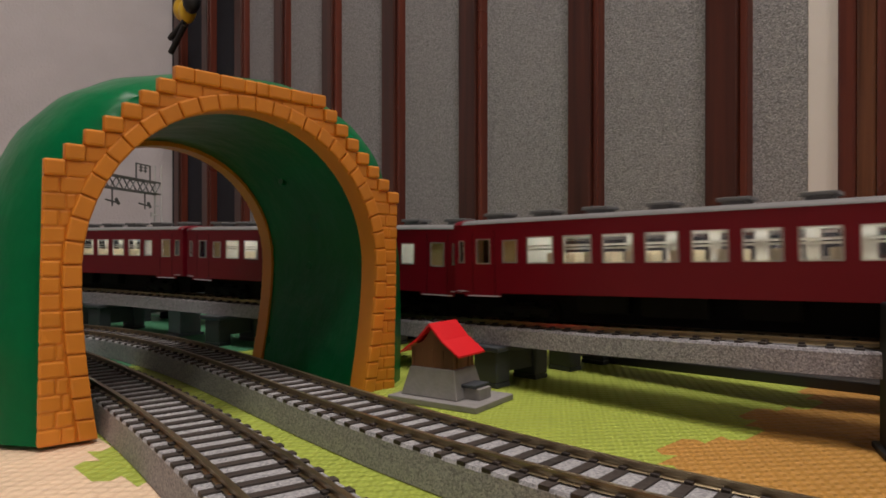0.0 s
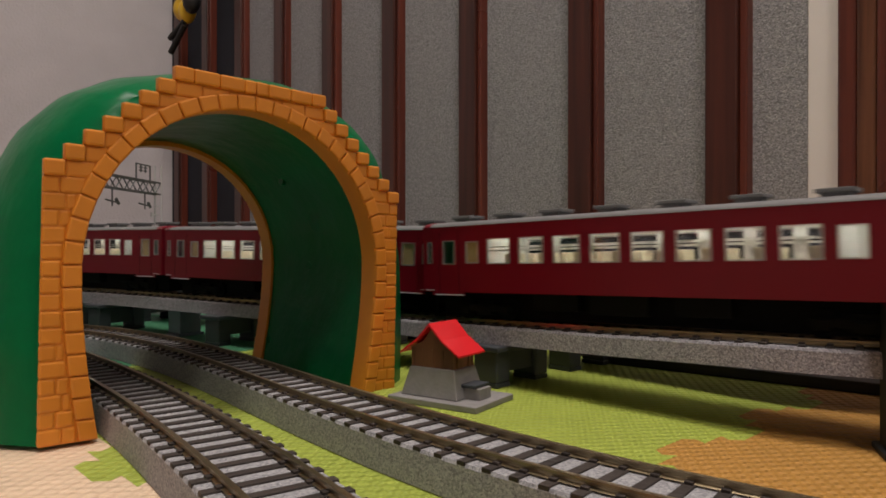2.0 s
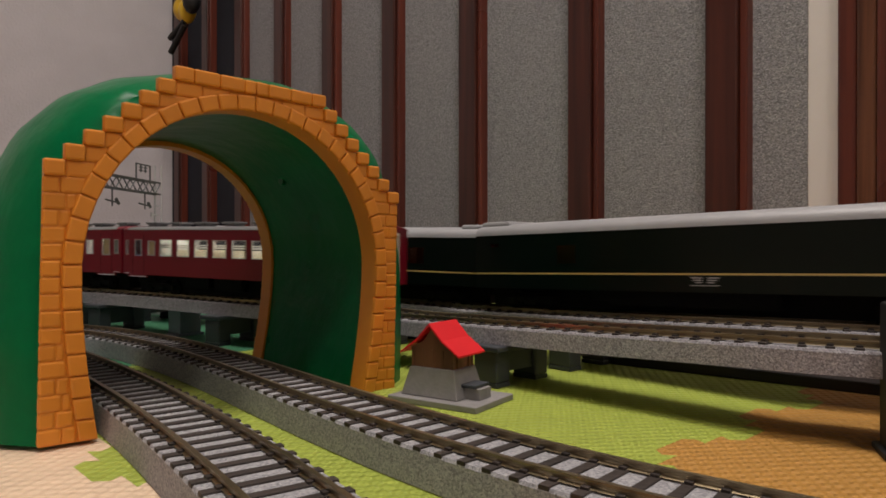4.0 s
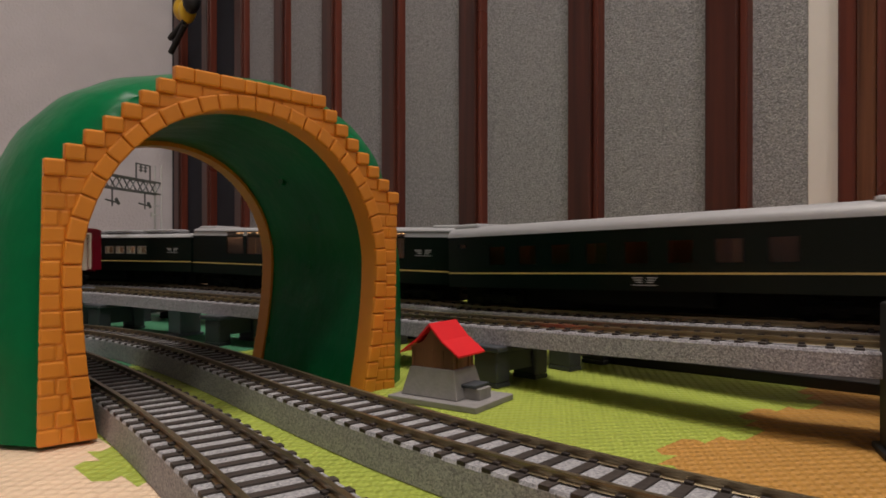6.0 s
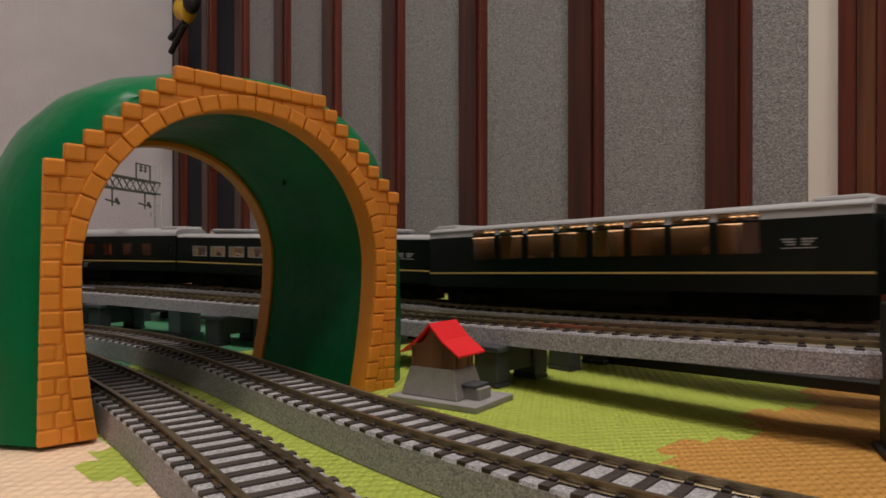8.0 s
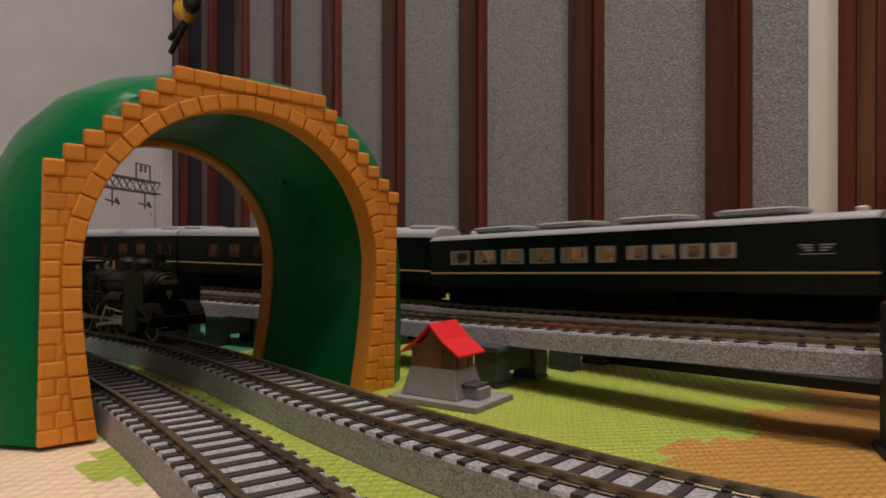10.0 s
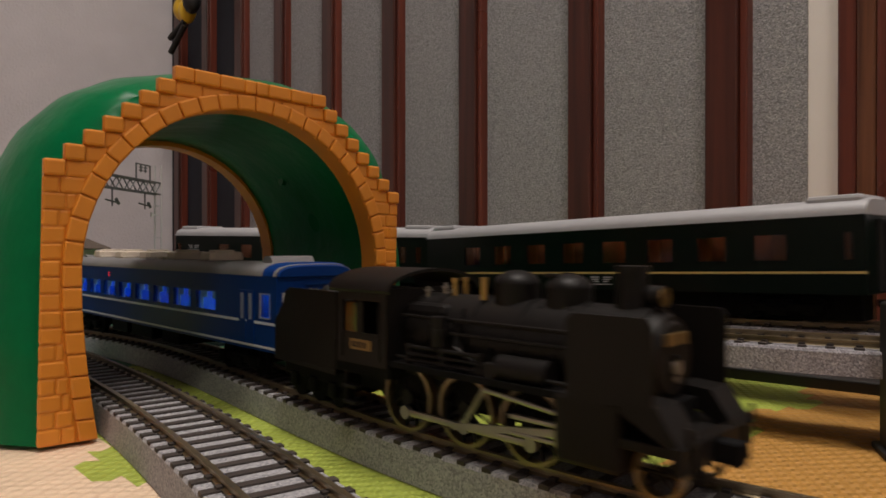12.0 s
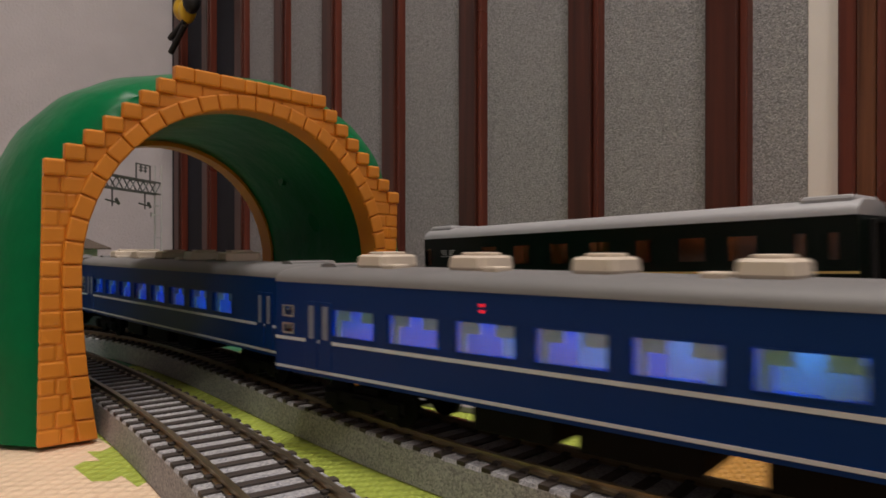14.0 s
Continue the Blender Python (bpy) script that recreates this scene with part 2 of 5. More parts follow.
def railway_track(line, top, bed_bottom, lo, hi, mat, label, pale=False):
    """One line of track: ballast bed, two rails, and sleepers one by one."""
    t = thing("railway_track", label, "model track", group="model railway tracks")
    stations = np.arange(lo, hi + 1, 10.0)
    bm = bmesh.new()
    secs = []
    for s in stations:
        p, d, n = line.frame_at(s)
        z = top(s)
        zb = bed_bottom(s)
        shape = [(-14.2, zb), (-13.5, z - 0.8), (-13.0, z), (13.0, z), (13.5, z - 0.8), (14.2, zb)]
        secs.append([(*(p + n * y), zz) for y, zz in shape])
    sweep(bm, secs)
    part("roadbed", bm, mat, t, "grey moulded ballast bed")
    for side in (-8.4, 8.4):
        bm = bmesh.new()
        secs = []
        for s in np.arange(lo, hi + 1, 5.0):
            p, d, n = line.frame_at(s)
            z = top(s)
            shape = [(-1.1, z + 0.5), (-0.35, z + 0.9), (-0.35, z + 1.6), (-0.7, z + 1.8), (-0.7, z + RAIL_UP), (0.7, z + RAIL_UP), (0.7, z + 1.8), (0.35, z + 1.6), (0.35, z + 0.9), (1.1, z + 0.5)]
            secs.append([(*(p + n * (side + y)), zz) for y, zz in shape])
        sweep(bm, secs)
        part("rail", bm, RAIL, t, "tarnished metal rail")
    bm = bmesh.new()
    w, h, half = (1.3, 0.7, 11.9) if mat is BALLAST_PALE else (1.35, 0.5, 13.5)
    box(bm, -w, w, -half, half, -0.6, h, 0.15)
    for y in (-8.4, 8.4):
        box(bm, -0.9, 0.9, y - 1.9, y + 1.9, 0.45, h + 0.6)
    me = mesh_of("sleeper", bm, SLEEPER)
    for s in np.arange(lo + 4, hi - 4, 7.6):
        p, d, n = line.frame_at(s)
        part("sleeper", me, None, t, at=at_mm(p[0], p[1], top(s), math.degrees(math.atan2(d[1], d[0]))))
    return t


# ---- track lines: a straight base with a gentle polynomial bow ----
class Line:
    def __init__(self, u, coef, lo, hi, off=0.0, near=1.0, far=1.0, bend=(0.0, 0.0)):
        self.u = np.array(u) / np.linalg.norm(u)
        self.v = np.array((-self.u[1], self.u[0]))
        t = np.linspace(-2200, 1500, 7401)
        tt = np.clip(t, lo, hi)
        val = np.polyval(coef, tt) + np.polyval(np.polyder(coef), tt) * (t - tt)
        c = t[:, None] * self.u + val[:, None] * self.v
        # beyond the straight stretch both ends run on in plain curves
        for edge, radius, way in ((lo - 60, bend[0], -1), (hi + 60, bend[1], 1)):
            if not radius:
                continue
            i = int(np.argmin(abs(t - edge)))
            h = c[i + 1] - c[i]
            a0 = math.atan2(h[1], h[0])
            run = np.arange(len(t) - i if way > 0 else i + 1) * np.linalg.norm(h)
            a = a0 - way * run / radius * (1 if way > 0 else -1)
            if way < 0:
                a = a0 + run / radius
            steps = np.c_[np.cos(a), np.sin(a)] * np.linalg.norm(h) * way
            arc = c[i] + np.r_[np.zeros((1, 2)), np.cumsum(steps, axis=0)[:-1]]
            if way > 0:
                c[i:] = arc
            else:
                c[:i + 1] = arc[::-1]
        d = np.gradient(c, axis=0)
        d /= np.linalg.norm(d, axis=1)[:, None]
        n = np.c_[-d[:, 1], d[:, 0]]
        k = near + (far - near) * np.clip((-60 - t) / 190, 0, 1)
        self.k = k
        plain = np.r_[0, np.cumsum(np.linalg.norm(np.diff(c + n * off, axis=0), axis=1))]
        self.plain = plain - plain[np.argmin(abs(t))]
        self.q = (c + n * off) * k[:, None]
        step = np.r_[0, np.cumsum(np.linalg.norm(np.diff(self.q, axis=0), axis=1))]
        self.s = step - step[np.argmin(abs(t))]

    def at(self, s):
        return np.array((np.interp(s, self.s, self.q[:, 0]), np.interp(s, self.s, self.q[:, 1])))

    def conv(self, s):
        return float(np.interp(s, self.plain, self.s))

    def frame_at(self, s):
        p, d = self.at(s), self.at(s + 2) - self.at(s - 2)
        d /= np.linalg.norm(d)
        return p, d, np.array((-d[1], d[0]))


LINE_A = Line((0.64018, -0.76822), (-3.9656e-4, -0.19517, 44.40), -321.0, -120.0, bend=(430.0, 0.0))
LINE_B = Line((0.68966, -0.72414), (2.8278e-6, 1.93134e-3, 0.34775, 144.31), -440.0, -50.0, bend=(520.0, 0.0))
# the raised lines: their plan and their stock share one scale
UP, UP_FAR = 0.845, 1.03
SIZE = 0.945
STOCK = 0.90
LINE_R = Line((0.78087, -0.62470), (3.5727e-7, 3.2360e-4, 0.22375, 298.91), -491.1, -27.7, 0.0, UP, UP_FAR, (720.0, 900.0))
LINE_G = Line((0.78087, -0.62470), (3.5727e-7, 3.2360e-4, 0.22375, 298.91), -491.1, -27.7, 60.0, UP, UP_FAR, (720.0, 900.0))


def low(s):
    return 9.5


def high(s):
    k = UP + (UP_FAR - UP) * min(1.0, max(0.0, (-52 - s) / 175))
    return 60 - k * (35.7 + 0.8 - 3.5 * min(1.4, max(0.0, (-115 - s) / 264)))


# ---- room ----
WALL_P, WALL_D = np.array((292.5, 700.0)), np.array((-124.4, 140.3))
WALL_U = WALL_D / np.linalg.norm(WALL_D)
PITCH = float(np.linalg.norm(WALL_D))
WALL_ANGLE = math.degrees(math.atan2(WALL_U[1], WALL_U[0]))
# wall space: x along the wall to the far end, y towards the outside... z up
WALL_POSE = at_mm(*WALL_P, 0, WALL_ANGLE)
FLOOR_Z, CEIL_Z = -10.0, 2300.0
FAR = 8.47 * PITCH


def structure(name, bm, mat, label, m=None, smooth=0):
    ob = new(name, mesh_of(name, bm, mat, smooth))
    if m is not None:
        ob.matrix_basis = m
    return tagged(ob, label, name.split("_")[0], kind="structure")


def room():
    structure("floor", boxes((-4000, 4000, -4000, 4000, FLOOR_Z - 40, FLOOR_Z)), FLOOR_WOOD, "brown wooden floor boards under the foam mats")
    structure("ceiling", boxes((-4000, 4000, -4000, 4000, CEIL_Z, CEIL_Z + 40)), CEILING, "pale board ceiling")
    # back wall: grey fleck panels between dark posts; the far bays are dark
    back = thing("wall_back", "grey fleck-papered wall with dark red wooden posts", "wall", WALL_POSE, kind="structure")
    for i in range(-1, 6):
        x0, x1 = (i + 0.085) * PITCH, (i + 0.87) * PITCH
        if i == -1:
            x0 = -0.413 * PITCH
        part("panel", boxes((x0, x1, -30, -4, FLOOR_Z, CEIL_Z)), PAPER, back, "grey fleck wallpaper panel")
    for i in range(0, 9):
        c = i * PITCH - (10 if i == 1 else 0)
        part("post", boxes((c - 17, c + 17, -30, 14, FLOOR_Z, CEIL_Z), bevel=2), POST, back, "dark red varnished post")
        part("bead", boxes((c - 25, c - 17.2, -30, 9, FLOOR_Z, CEIL_Z), bevel=1.5), POST_RED, back, "lighter red wooden bead")
    part("board", boxes((-0.565 * PITCH, -0.415 * PITCH, -30, -2, FLOOR_Z, CEIL_Z), bevel=1), WHITE, back, "white board strip")
    for k in range(9):
        x1 = -0.569 * PITCH - k * 17
        part("slat", boxes((x1 - 16, x1, -30, 10 + (k % 3) * 5, FLOOR_Z, CEIL_Z), bevel=3), OAK if k % 2 else POST_RED, back, "brown wooden slat")
    part("backing", boxes((-2600, FAR + 40, -90, -31, FLOOR_Z, CEIL_Z)), PLASTER, back, "plain plaster backing")
    for i in (6, 7, 8):
        x0, x1 = (i + 0.10) * PITCH, min(FAR, (i + 0.87) * PITCH)
        part("panel", boxes((x0, x1, -30, -8, FLOOR_Z, CEIL_Z)), NAVY, back, "dark navy curtain panel")
    # plaster wall at the far end, square to the back wall
    structure("wall_left", boxes((FAR, FAR + 80, -30, 3200, FLOOR_Z, CEIL_Z)), PLASTER, "pale lilac plaster wall", WALL_POSE)
    structure("wall_front", boxes((-2600, FAR + 80, 3200, 3280, FLOOR_Z, CEIL_Z)), PLASTER, "pale plaster wall", WALL_POSE)
    structure("wall_right", boxes((-2680, -2600, -90, 3280, FLOOR_Z, CEIL_Z)), PLASTER, "pale plaster wall", WALL_POSE)


room()

# foam mats: a grid of jigsaw squares laid at about 45 degrees
E1, E2 = np.array((0.722, 0.692)), np.array((0.692, -0.722))
MAT_E1, MAT_E2, MAT_SIZE = 62.0, -94.0, 260.0


def seam(flip, n=9, depth=7.0):
    """Points of one jigsaw edge from 0 to MAT_SIZE: (along, out)."""
    pts, w = [], MAT_SIZE / n
    for i in range(n):
        a, sgn = i * w, (1 if (i % 2 == 0) else -1) * flip
        pts += [(a + w * 0.06, 0), (a + w * 0.20, 0), (a + w * 0.12, depth * sgn * 0.5), (a + w * 0.22, depth * sgn), (a + w * 0.78, depth * sgn), (a + w * 0.88, depth * sgn * 0.5), (a + w * 0.80, 0), (a + w * 0.94, 0)]
    return pts


def foam_mat(i, j, mat, label):
    a0, b0 = MAT_E1 + i * MAT_SIZE, MAT_E2 + j * MAT_SIZE
    m = MAT_SIZE
    pts = [(x, o) for x, o in seam(1)]
    pts += [(m + o, y) for y, o in seam(1)]
    pts += [(x, m + o) for x, o in reversed(seam(1))]
    pts += [(o, y) for y, o in reversed(seam(1))]
    bm = bmesh.new()
    top = [bm.verts.new((x, y, 0)) for x, y in pts]
    f = bm.faces.new(top)
    r = bmesh.ops.extrude_face_region(bm, geom=[f])
    bmesh.ops.translate(bm, verts=[v for v in r["geom"] if isinstance(v, bmesh.types.BMVert)], vec=(0, 0, FLOOR_Z))
    bmesh.ops.recalc_face_normals(bm, faces=bm.faces[:])
    # mat axes: x along E1, y along -E2 so that the frame stays right-handed
    o = a0 * E1 + b0 * E2
    ob = new("foam_mat", mesh_of("foam_mat", bm, mat))
    ob.matrix_basis = Matrix(((E1[0], -E2[0], 0, (o + m * E2)[0] * MM), (E1[1], -E2[1], 0, (o + m * E2)[1] * MM), (0, 0, 1, 0), (0, 0, 0, 1)))
    return tagged(ob, label, "foam mat", "foam floor mats")


for i, j, mm, lab in ((0, -1, MAT_LIME, "lime green"), (0, 0, MAT_ORANGE, "tan orange"), (-1, -1, MAT_BEIGE, "pale beige"), (-1, 0, MAT_LIME, "lime green"),
                      (0, -2, MAT_GREEN, "deep green"), (-1, -2, MAT_LIME, "lime green"), (1, -1, MAT_ORANGE, "tan orange"), (1, 0, MAT_LIME, "lime green"),
                      (1, -2, MAT_LIME, "lime green"), (0, -3, MAT_GREEN, "deep green"), (-1, -3, MAT_GREEN, "deep green"), (1, -3, MAT_GREEN, "deep green"), (0, 1, MAT_BEIGE, "pale beige"), (1, 1, MAT_ORANGE, "tan orange")):
    foam_mat(i, j, mm, lab + " jigsaw foam mat with embossed basket weave")

# further mats wherever a line of track runs on
laid = {(0, -1), (0, 0), (-1, -1), (-1, 0), (0, -2), (-1, -2), (1, -1), (1, 0), (1, -2), (0, -3), (-1, -3), (1, -3), (0, 1), (1, 1)}
for line, lo, hi in ((LINE_A, -620, 150), (LINE_B, -1850, 260), (LINE_R, -1480, 640), (LINE_G, -1860, 640)):
    for s in np.arange(lo, hi, 12.0):
        p, d, n = line.frame_at(s)
        for off in (-24, 24):
            q = p + n * off
            cell = (math.floor((q @ E1 - MAT_E1) / MAT_SIZE), math.floor((q @ E2 - MAT_E2) / MAT_SIZE))
            if cell not in laid:
                laid.add(cell)
                mm, lab = ((MAT_LIME, "lime green"), (MAT_GREEN, "deep green"), (MAT_BEIGE, "pale beige"), (MAT_ORANGE, "tan orange"))[(cell[0] * 2 + cell[1]) % 4]
                foam_mat(*cell, mm, lab + " jigsaw foam mat with embossed basket weave")

# ---- tracks ----
railway_track(LINE_A, low, lambda s: 0.3, -620, 150, BALLAST, "model railway track on grey ballast lying on foam mats")
railway_track(LINE_B, low, lambda s: 0.3, -1850, 260, BALLAST, "model railway track on grey ballast running through the tunnel")
railway_track(LINE_R, high, lambda s: high(s) - BED, -1480, 640, BALLAST_PALE, "raised model railway track on pale ballast and piers")
railway_track(LINE_G, high, lambda s: high(s) - BED, -1860, 640, BALLAST_PALE, "raised model railway track on pale ballast behind another")


# ---- tunnel ----
PORTAL = (-114.06, 200.28)
PORTAL_ANGLE, PORTAL_LEAN = 43.86, 1.2
ARCH_C, ARCH_R, ARCH_Z = 61.7, 56.0, 52.5
ROW_H, ROWS, HALF, MID = 4.98, 24, 67.4, 62.0
RING = 5.7
SKEW = 0.095  # the bore runs slightly askew to the portal


def arch_half(z):
    """Half width of the opening at height z."""
    if z <= ARCH_Z:
        return 50.5 + 5.5 * math.sin(max(0, z) / ARCH_Z * math.pi / 2)
    return math.sqrt(max(0.0, ARCH_R ** 2 - (z - ARCH_Z) ** 2))


def arch_path(extra, n=40):
    """Points of the opening's outline, foot to foot, grown by extra."""
    pts = []
    for k in range(12):
        z = ARCH_Z * k / 12
        pts.append((ARCH_C - arch_half(z) - extra, z))
    for k in range(n + 1):
        a = math.pi - math.pi * k / n
        pts.append((ARCH_C + (ARCH_R + extra) * math.cos(a), ARCH_Z + (ARCH_R + extra) * math.sin(a)))
    for k in range(11, -1, -1):
        z = ARCH_Z * k / 12
        pts.append((ARCH_C + arch_half(z) + extra, z))
    return pts


def outer_half(row):
    """Half width of the stepped outline in a brick row."""
    return HALF if row < 17 else HALF - 5.4 * (row - 16)


def portal(tunnel, depth, face):
    """Brick-faced portal: backing plate, bricks and arch stones. depth: its front plane; face: -1 looks to the front, 1 to the back."""
    th = 9.0
    y0, y1 = (depth, depth + th) if face < 0 else (depth - th, depth)
    p = new("portal")
    p.parent = tunnel
    p.matrix_basis = at_mm(SKEW * depth, 0)
    tagged(p, "orange moulded brick portal")
    bm = bmesh.new()
    p0, p1 = (y0 + 0.1, y0 + 2.6) if face < 0 else (y1 - 2.6, y1 - 0.1)
    # plate as boxes by row either side of the opening
    for r in range(ROWS):
        z0, z1 = r * ROW_H, (r + 1) * ROW_H
        lo, hi = MID - outer_half(r) + 0.5, MID + outer_half(r) - 0.5
        hole = arch_half((z0 + z1) / 2) + RING - 1.2 if (z0 + z1) / 2 < ARCH_Z + ARCH_R + RING - 2 else 0
        if z0 > ARCH_Z:
            q = (ARCH_R + RING - 1.2) ** 2 - (z1 - ARCH_Z) ** 2
            hole = math.sqrt(q) if q > 0 else 0
        if hole > 1:
            box(bm, lo, ARCH_C - hole, p0, p1, z0, z1)
            box(bm, ARCH_C + hole, hi, p0, p1, z0, z1)
        else:
            box(bm, lo, hi, p0, p1, z0, z1)
    tagged(part("backing", bm, ORANGE, p), "orange moulded backing plate", kind="stuff")
    # ring lining
    bm = bmesh.new()
    a, b = arch_path(0.0), arch_path(RING)
    secs = []
    for (xa, za), (xb, zb) in zip(a, b):
        secs.append([(xa, y0, za), (xb, y0, zb), (xb, y1, zb), (xa, y1, za)])
    sweep(bm, secs)
    part("arch_lining", bm, ORANGE, p, smooth=40)
    yf0, yf1 = (y0 - 0.3, y0 + 1.5) if face < 0 else (y1 - 1.5, y1 + 0.3)

    def brick(x0, x1, z0, z1, proud=0.0):
        bm = bmesh.new()
        box(bm, x0, x1, yf0 - (proud if face < 0 else 0), yf1 + (proud if face > 0 else 0), z0, z1, 0.75)
        part("brick", bm, ORANGE, p)

    rnd = random.Random(5 if face < 0 else 6)
    g = 0.05
    for r in range(ROWS):
        z0, z1 = r * ROW_H + g, (r + 1) * ROW_H - g
        for side in (-1, 1):
            out = outer_half(r)
            zc = (z0 + z1) / 2
            q = (ARCH_R + RING) ** 2 - (z1 - ARCH_Z) ** 2
            hole = arch_half(zc) + RING if z1 < ARCH_Z else (math.sqrt(q) if q > 0 else 0)
            edge = MID + side * out
            lim = ARCH_C + side * hole if hole else ARCH_C
            x = edge
            first = True
            while (edge - x) * side < (edge - lim) * side - 1.0:
                if r == ROWS - 1:
                    w = 9.2 if not first else 6.5
                elif first:
                    w = 5.9 if r >= 16 else (4.6 if r % 2 else 6.4)
                else:
                    w = rnd.uniform(8.5, 10.5)
                nx = x - side * w
                if (nx - lim) * side < 2.0:
                    nx = lim
                lo_, hi_ = min(x, nx) + g, max(x, nx) - g
                if hi_ - lo_ > 0.9:
                    brick(lo_, hi_, z0, z1, 1.2 if (first and r >= 16) or r == ROWS - 1 else rnd.uniform(0, 0.25))
                x = nx
                first = False
    # arch stones along the opening
    pa, pb = np.array(arch_path(0.1, 200)), np.array(arch_path(RING - 0.1, 200))
    lng = np.r_[0, np.cumsum(np.hypot(*np.diff(pa, axis=0).T))]
    n = int(lng[-1] / 6.6)
    for k in range(n):
        u0, u1 = (k + 0.02) * lng[-1] / n, (k + 0.98) * lng[-1] / n
        q = [(np.interp(u, lng, P[:, 0]), np.interp(u, lng, P[:, 1])) for u, P in ((u0, pa), (u0, pb), (u1, pb), (u1, pa))]
        bm = bmesh.new()
        ya, yb = (yf0 - 1.0, yf1) if face < 0 else (yf0, yf1 + 1.0)
        front = [bm.verts.new((x, ya, z)) for x, z in q]
        back = [bm.verts.new((x, yb, z)) for x, z in q]
        bm.faces.new(front)
        bm.faces.new(back[::-1])
        for i in range(4):
            j = (i + 1) % 4
            bm.faces.new((front[i], back[i], back[j], front[j]))
        bmesh.ops.recalc_face_normals(bm, faces=bm.faces[:])
        bmesh.ops.bevel(bm, geom=bm.edges[:], offset=0.7, segments=2, affect="EDGES", profile=0.5)
        part("arch_stone", bm, ORANGE, p)


def tunnel():
    t = thing("toy_tunnel", "green plastic toy hill tunnel with orange brick portals", "toy tunnel", at_mm(*PORTAL, 0, PORTAL_ANGLE) @ at_mm(MID, 0) @ pose(0, 0, 0, 0, PORTAL_LEAN, 0) @ at_mm(-MID, 0))
    depth = 112.0
    # hill shell
    bm = bmesh.new()
    secs = []
    nd, na = 15, 48
    for k in range(nd):
        w = k / (nd - 1)
        y = 2.0 + w * (depth - 4.0)
        swell = math.sin(math.pi * min(1, w * 1.02))
        ring = []
        for i in range(na + 1):
            a = math.pi - math.pi * i / na
            c, s_ = math.cos(a), math.sin(a)
            hw = HALF - 0.5 + (9.0 * swell ** 0.6 + 9 * swell ** 0.7 if c < 0 else 14.0 * min(1.0, w / 0.1) ** 0.5 * (1 - w) ** 0.5)
            hh = 114.5 + 7.5 * swell ** 0.6 + 8.0 * math.exp(-((c - 0.12) / 0.28) ** 2) * min(1.0, w / 0.2) * (1 - w) + (8.0 * min(1.0, w / 0.15) * (1 - w) ** 0.4 * max(0.0, c + 0.1) if c > -0.1 else 0)
            ex = 0.58
            x = MID - 0.5 + hw * math.copysign(abs(c) ** ex, c)
            z = hh * abs(s_) ** 0.66
            # soft folds of the moulded hill
            f = 1.6 * noise.noise((x * 0.03, y * 0.02, z * 0.03)) + 1.2 * noise.noise((i * 0.35, w * 1.5, 3.0))
            ring.append((x + SKEW * y + f * c * (0.3 + swell), y, z + f * s_ * (0.3 + swell)))
        for x, z in reversed(arch_path(2.2, 24)):
            ring.append((x + SKEW * y, y, z))
        secs.append(ring)
    sweep(bm, secs)
    part("hill", bm, GREEN, t, "glossy green moulded hill shell", smooth=60)
    # moulded bosses inside
    for y, z in ((62, 52), (100, 12), (62, 92)):
        bm = bmesh.new()
        h = arch_half(z)
        tube(bm, (ARCH_C + SKEW * y + h + 3.5, y, z), (ARCH_C + SKEW * y + h + 1.7, y, z), 2.0, 14)
        part("boss", bm, GREEN, t, smooth=40)
    portal(t, 0.0, -1)
    portal(t, depth, 1)
    return t


tunnel()


# ---- piers under the raised lines ----
def pier(line, s, height, mat=PIER, w=20.0, label="dark grey plastic bridge pier"):
    p, d, n = line.frame_at(s)
    t = thing("bridge_pier", label, "bridge pier", at_mm(p[0], p[1], 0, math.degrees(math.atan2(d[1], d[0]))), "piers under the raised tracks")
    part("foot", boxes((-6.6, 6.6, -18.1, -8.9, 0, 2.0), bevel=0.3), mat, t)
    part("foot", boxes((-6.6, 6.6, 8.9, 18.1, 0, 2.0), bevel=0.3), mat, t)
    bm = bmesh.new()
    box(bm, -6.5, 6.5, -18, -9, 2.0, height - 2.5, 0.7)
    box(bm, -6.5, 6.5, 9, 18, 2.0, height - 2.5, 0.7)
    box(bm, -4.5, 4.5, -9.2, 9.2, 6, height - 2.5)
    part("shaft", bm, mat, t)
    part("cap", boxes((-9, 9, -20, 20, height - 2.5, height), bevel=0.6), mat, t)
    return t


for s in [LINE_R.conv(v) for v in (-176, -362, -479, -590, -720, -860, -1000, -1140, -1280, 20, 160, 320, 480)]:
    pier(LINE_R, s, high(s) - BED)
for s in [LINE_G.conv(v) for v in (-159, -271, -425, -514, -563, 40, -680, -800, -940, -1080, -1220, -1360, -1500, -1600, 170, 330, 480)]:
    pier(LINE_G, s, high(s) - BED)


